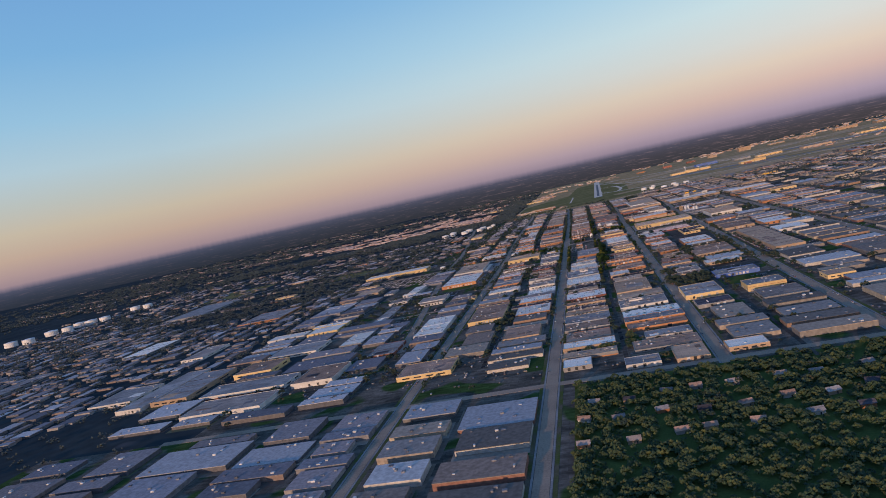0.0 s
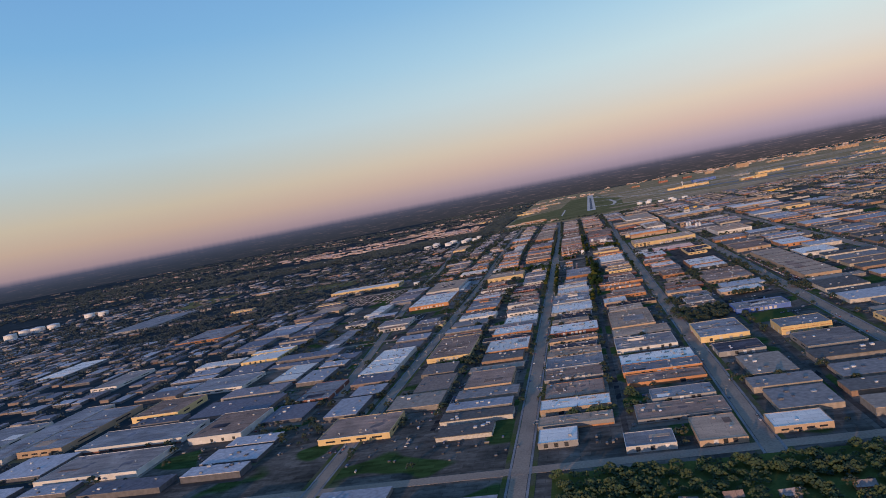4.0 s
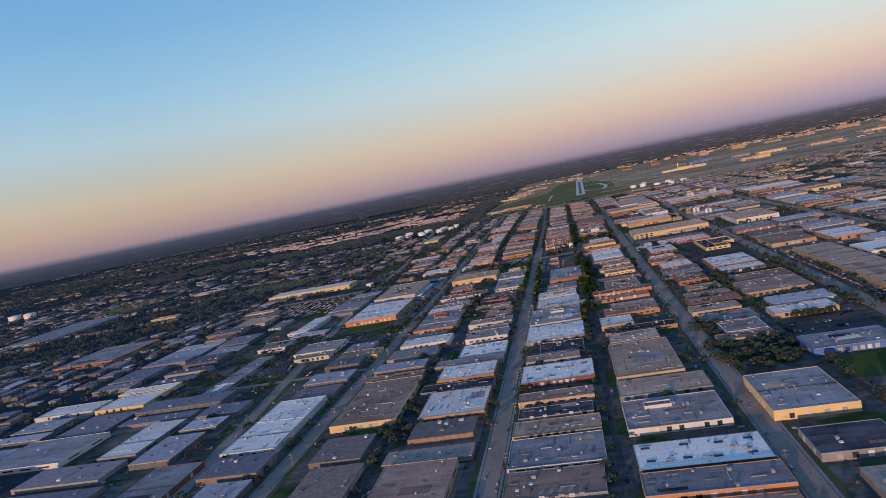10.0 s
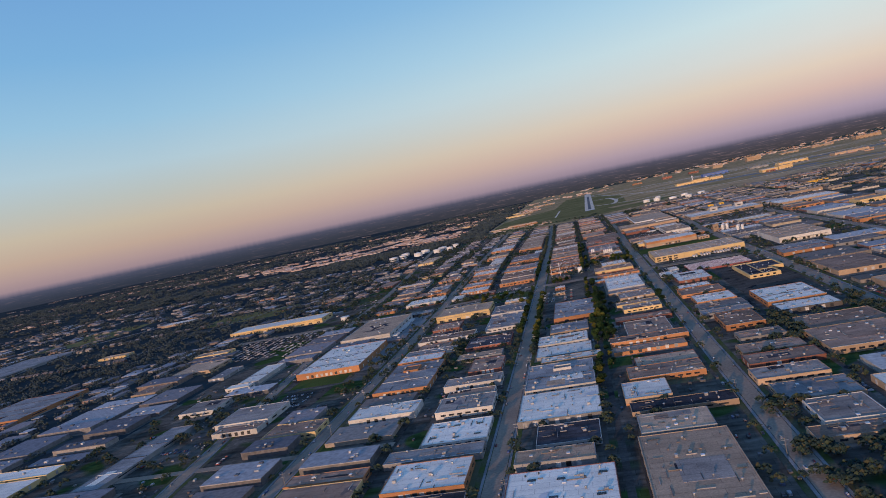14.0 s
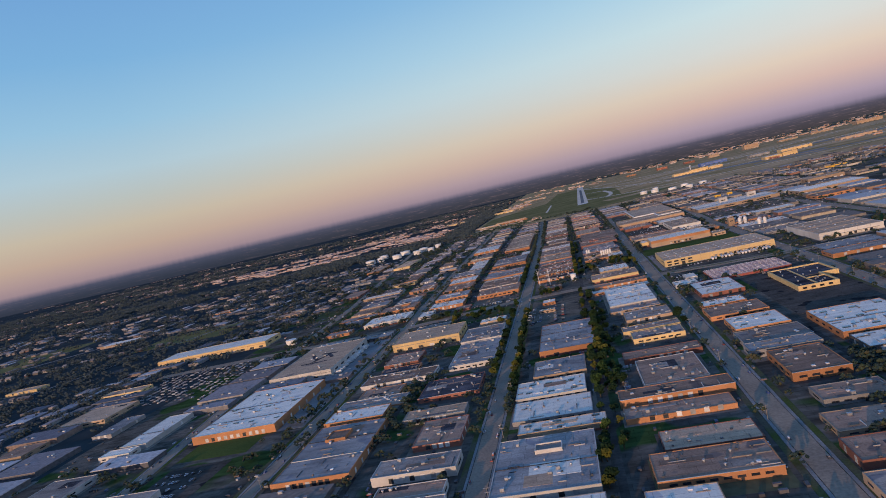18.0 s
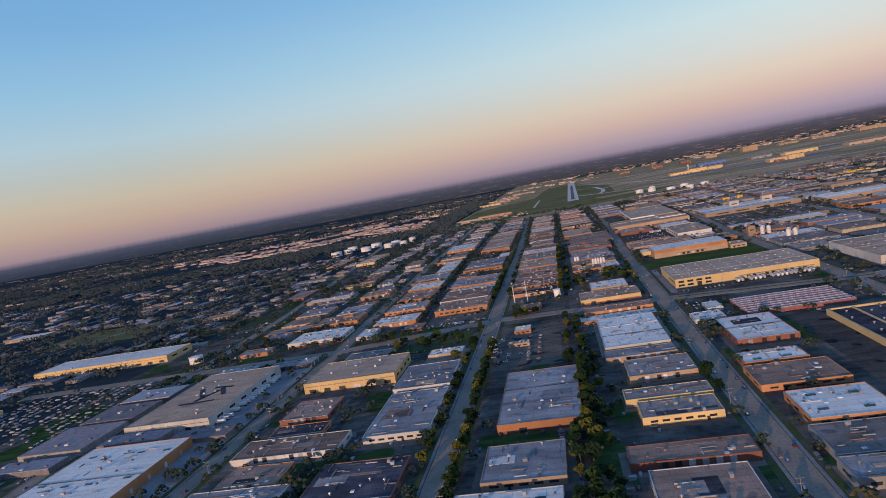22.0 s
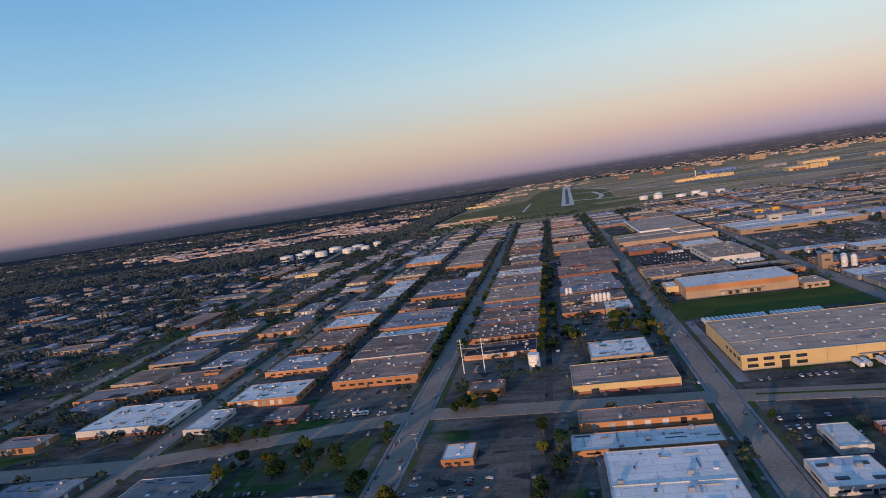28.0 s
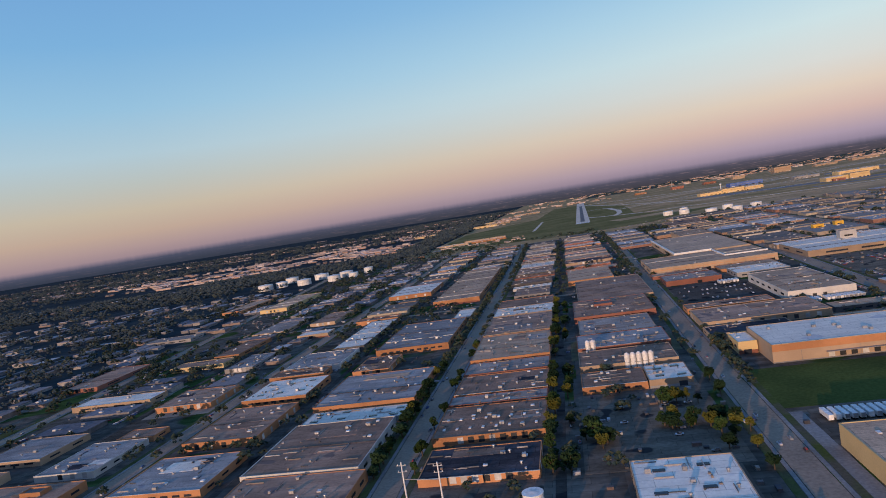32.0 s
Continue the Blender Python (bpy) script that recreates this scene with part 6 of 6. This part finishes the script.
for x, y, w, d, h in stored:
    for q, z0, z1 in ((1.0, 0.15, h * 0.7), (0.7, h * 0.7, h)):
        bv, bf = box_vf(x - q * w / 2, y - q * d / 2, z0, x + q * w / 2, y + q * d / 2, z1, n=len(v))
        v += bv
        f += bf
VANM = island("stored_vehicle_paint", [(0.30, 0.31, 0.33), (0.2, 0.21, 0.24), (0.10, 0.11, 0.13), (0.42, 0.41, 0.40), (0.14, 0.15, 0.19), (0.06, 0.06, 0.07)], rough=0.4)
tagged(put("stored_vehicles", mesh_of("stored_vehicles", v, f, VANM)), "pale vans and trucks stored in long rows", "vehicles", kind="stuff")
v, f = [], []
for x, y, w, d, h in clutter:
    bv, bf = box_vf(x - w / 2, y - d / 2, 0.0, x + w / 2, y + d / 2, h, n=len(v))
    v += bv
    f += bf
CLUT = island("yard_clutter", [(0.36, 0.36, 0.37), (0.12, 0.115, 0.12), (0.2, 0.19, 0.19), (0.06, 0.06, 0.07), (0.22, 0.19, 0.16), (0.14, 0.10, 0.09), (0.09, 0.085, 0.085), (0.1, 0.12, 0.18), (0.14, 0.13, 0.13), (0.05, 0.05, 0.055)], rough=0.6)
yard_bits = put("yard_clutter", mesh_of("yard_clutter", v, f, CLUT))
tagged(yard_bits, "containers, pallets and vans standing about in the yards", "clutter", kind="stuff")

# ---- vehicles ----


def car_meshes():
    bm = bmesh.new()
    bmesh.ops.create_cube(bm, size=1.0, matrix=Matrix.Translation((0, 0, 0.42)) @ Matrix.Diagonal((1.1, 2.7, 0.42, 1)))
    bmesh.ops.bevel(bm, geom=bm.edges[:], offset=0.1, segments=1, affect="EDGES")
    body = bpy.data.meshes.new("car_body")
    bm.to_mesh(body)
    bm.free()
    body.materials.append(CARM)
    v = [(-0.5, -1.0, 0.6), (0.5, -1.0, 0.6), (0.5, 0.75, 0.6), (-0.5, 0.75, 0.6), (-0.4, -0.7, 0.95), (0.4, -0.7, 0.95), (0.4, 0.3, 0.95), (-0.4, 0.3, 0.95)]
    f = [(0, 1, 5, 4), (1, 2, 6, 5), (2, 3, 7, 6), (3, 0, 4, 7)]
    glass = mesh_of("windows", v, f, GLASS)
    roof = mesh_of("car_roof", *box_vf(-0.4, -0.7, 0.93, 0.4, 0.3, 0.99), CARM)
    wheel = lathe("wheel", [(0.19, 0), (0.2, 0.04), (0.2, 0.12), (0.12, 0.16)], TYRE, 10)
    return body, glass, roof, wheel


CARS = car_meshes()


def car(x, y, rz):
    top = holder("car", (x, y, 0.07), rz)
    tagged(top, "parked passenger car on asphalt", "car", "parked cars")
    put("body", CARS[0], None, top)
    put("windscreen", CARS[1], None, top)
    put("roof", CARS[2], None, top)
    for sx in (-0.5, 0.5):
        for sy in (-0.8, 0.85):
            w = put("wheel", CARS[3], None, top, (sx, sy, 0.2))
            w.rotation_euler = (0, radians(90 if sx > 0 else -90), 0)
    return top


TRAILER = bevelled("cargo_box", 1.5, 7.6, 1.65, 0.06, WHITE)


def trailer(x, y, rz):
    top = holder("semi_trailer", (x, y, 0.05), rz)
    tagged(top, "white box semi-trailer parked at a loading yard", "trailer", "parked trailers")
    put("cargo_box", TRAILER, None, top, (0, 0, 0.65))
    put("landing_gear", UNIT, STEEL, top, (0, 2.2, 0.0), (1.1, 0.2, 0.7))
    put("bogie", UNIT, TYRE, top, (0, -2.6, 0.0), (1.4, 1.35, 0.6))
    put("rear_door", UNIT, STEEL, top, (0, -3.82, 0.8), (1.3, 0.06, 1.4))
    return top


def bay(x0, y0, nx, ny, sx, sy, rz, keep, made=car):
    for i in range(nx):
        for j in range(ny):
            if rng.random() < keep:
                x, y = x0 + i * sx, y0 + j * sy
                if not in_building(x, y, 0.6):
                    made(x, y, rz + rng.choice((0, math.pi)) + rng.uniform(-0.03, 0.03))


bay(-224, 912, 12, 4, 2.0, 8.5, 0, 0.5)
bay(-38, 1138, 3, 9, 8, 6, math.pi / 2, 0.3)
bay(122, 742, 14, 3, 2.3, 13, 0, 0.35)
bay(84, 1206, 7, 3, 3.0, 8, 0, 0.6)
bay(-100, 1262, 9, 2, 3, 7, 0, 0.55)
bay(60, 845, 1, 10, 2, 6, 0, 0.4)
bay(90, 1562, 15, 5, 3.0, 16, 0, 0.5)
bay(118, 1628, 8, 1, 2.3, 24, 0, 0.8, trailer)
bay(146, 1531, 14, 1, 2.2, 24, 0, 0.8, trailer)
bay(22, 1340, 5, 4, 8, 15, math.pi / 2, 0.5)
bay(90, 1262, 12, 1, 3, 5, 0, 0.7)
bay(128, 1268.4, 18, 1, 2.9, 5, 0, 0.75, trailer)
bay(91, 1358, 26, 1, 2.3, 5, 0, 0.96, trailer)
bay(-184, 1100, 1, 18, 2, 4.4, math.pi / 2, 0.75, trailer)
bay(-184, 990, 1, 12, 2, 4.4, math.pi / 2, 0.4, trailer)
bay(205, 1530, 12, 2, 4, 12, 0, 0.6, trailer)

bus = holder("bus", (-73, 1262, 0.07), math.pi / 2)
tagged(bus, "white city bus parked in a grey yard", "bus")
put("body", bevelled("bus_body", 1.5, 7.2, 1.5, 0.12, WHITE), None, bus, (0, 0, 0.3))
for sx in (-0.76, 0.76):
    put("window_band", UNIT, GLASS, bus, (sx, 0, 1.0), (0.06, 6.4, 0.5))
    for sy in (-2.2, 2.3):
        put("wheel", CARS[3], None, bus, (sx * 0.95, sy, 0.3)).rotation_euler = (0, radians(90 if sx > 0 else -90), 0)
put("windscreen", UNIT, GLASS, bus, (0, 3.6, 0.9), (1.3, 0.06, 0.65))
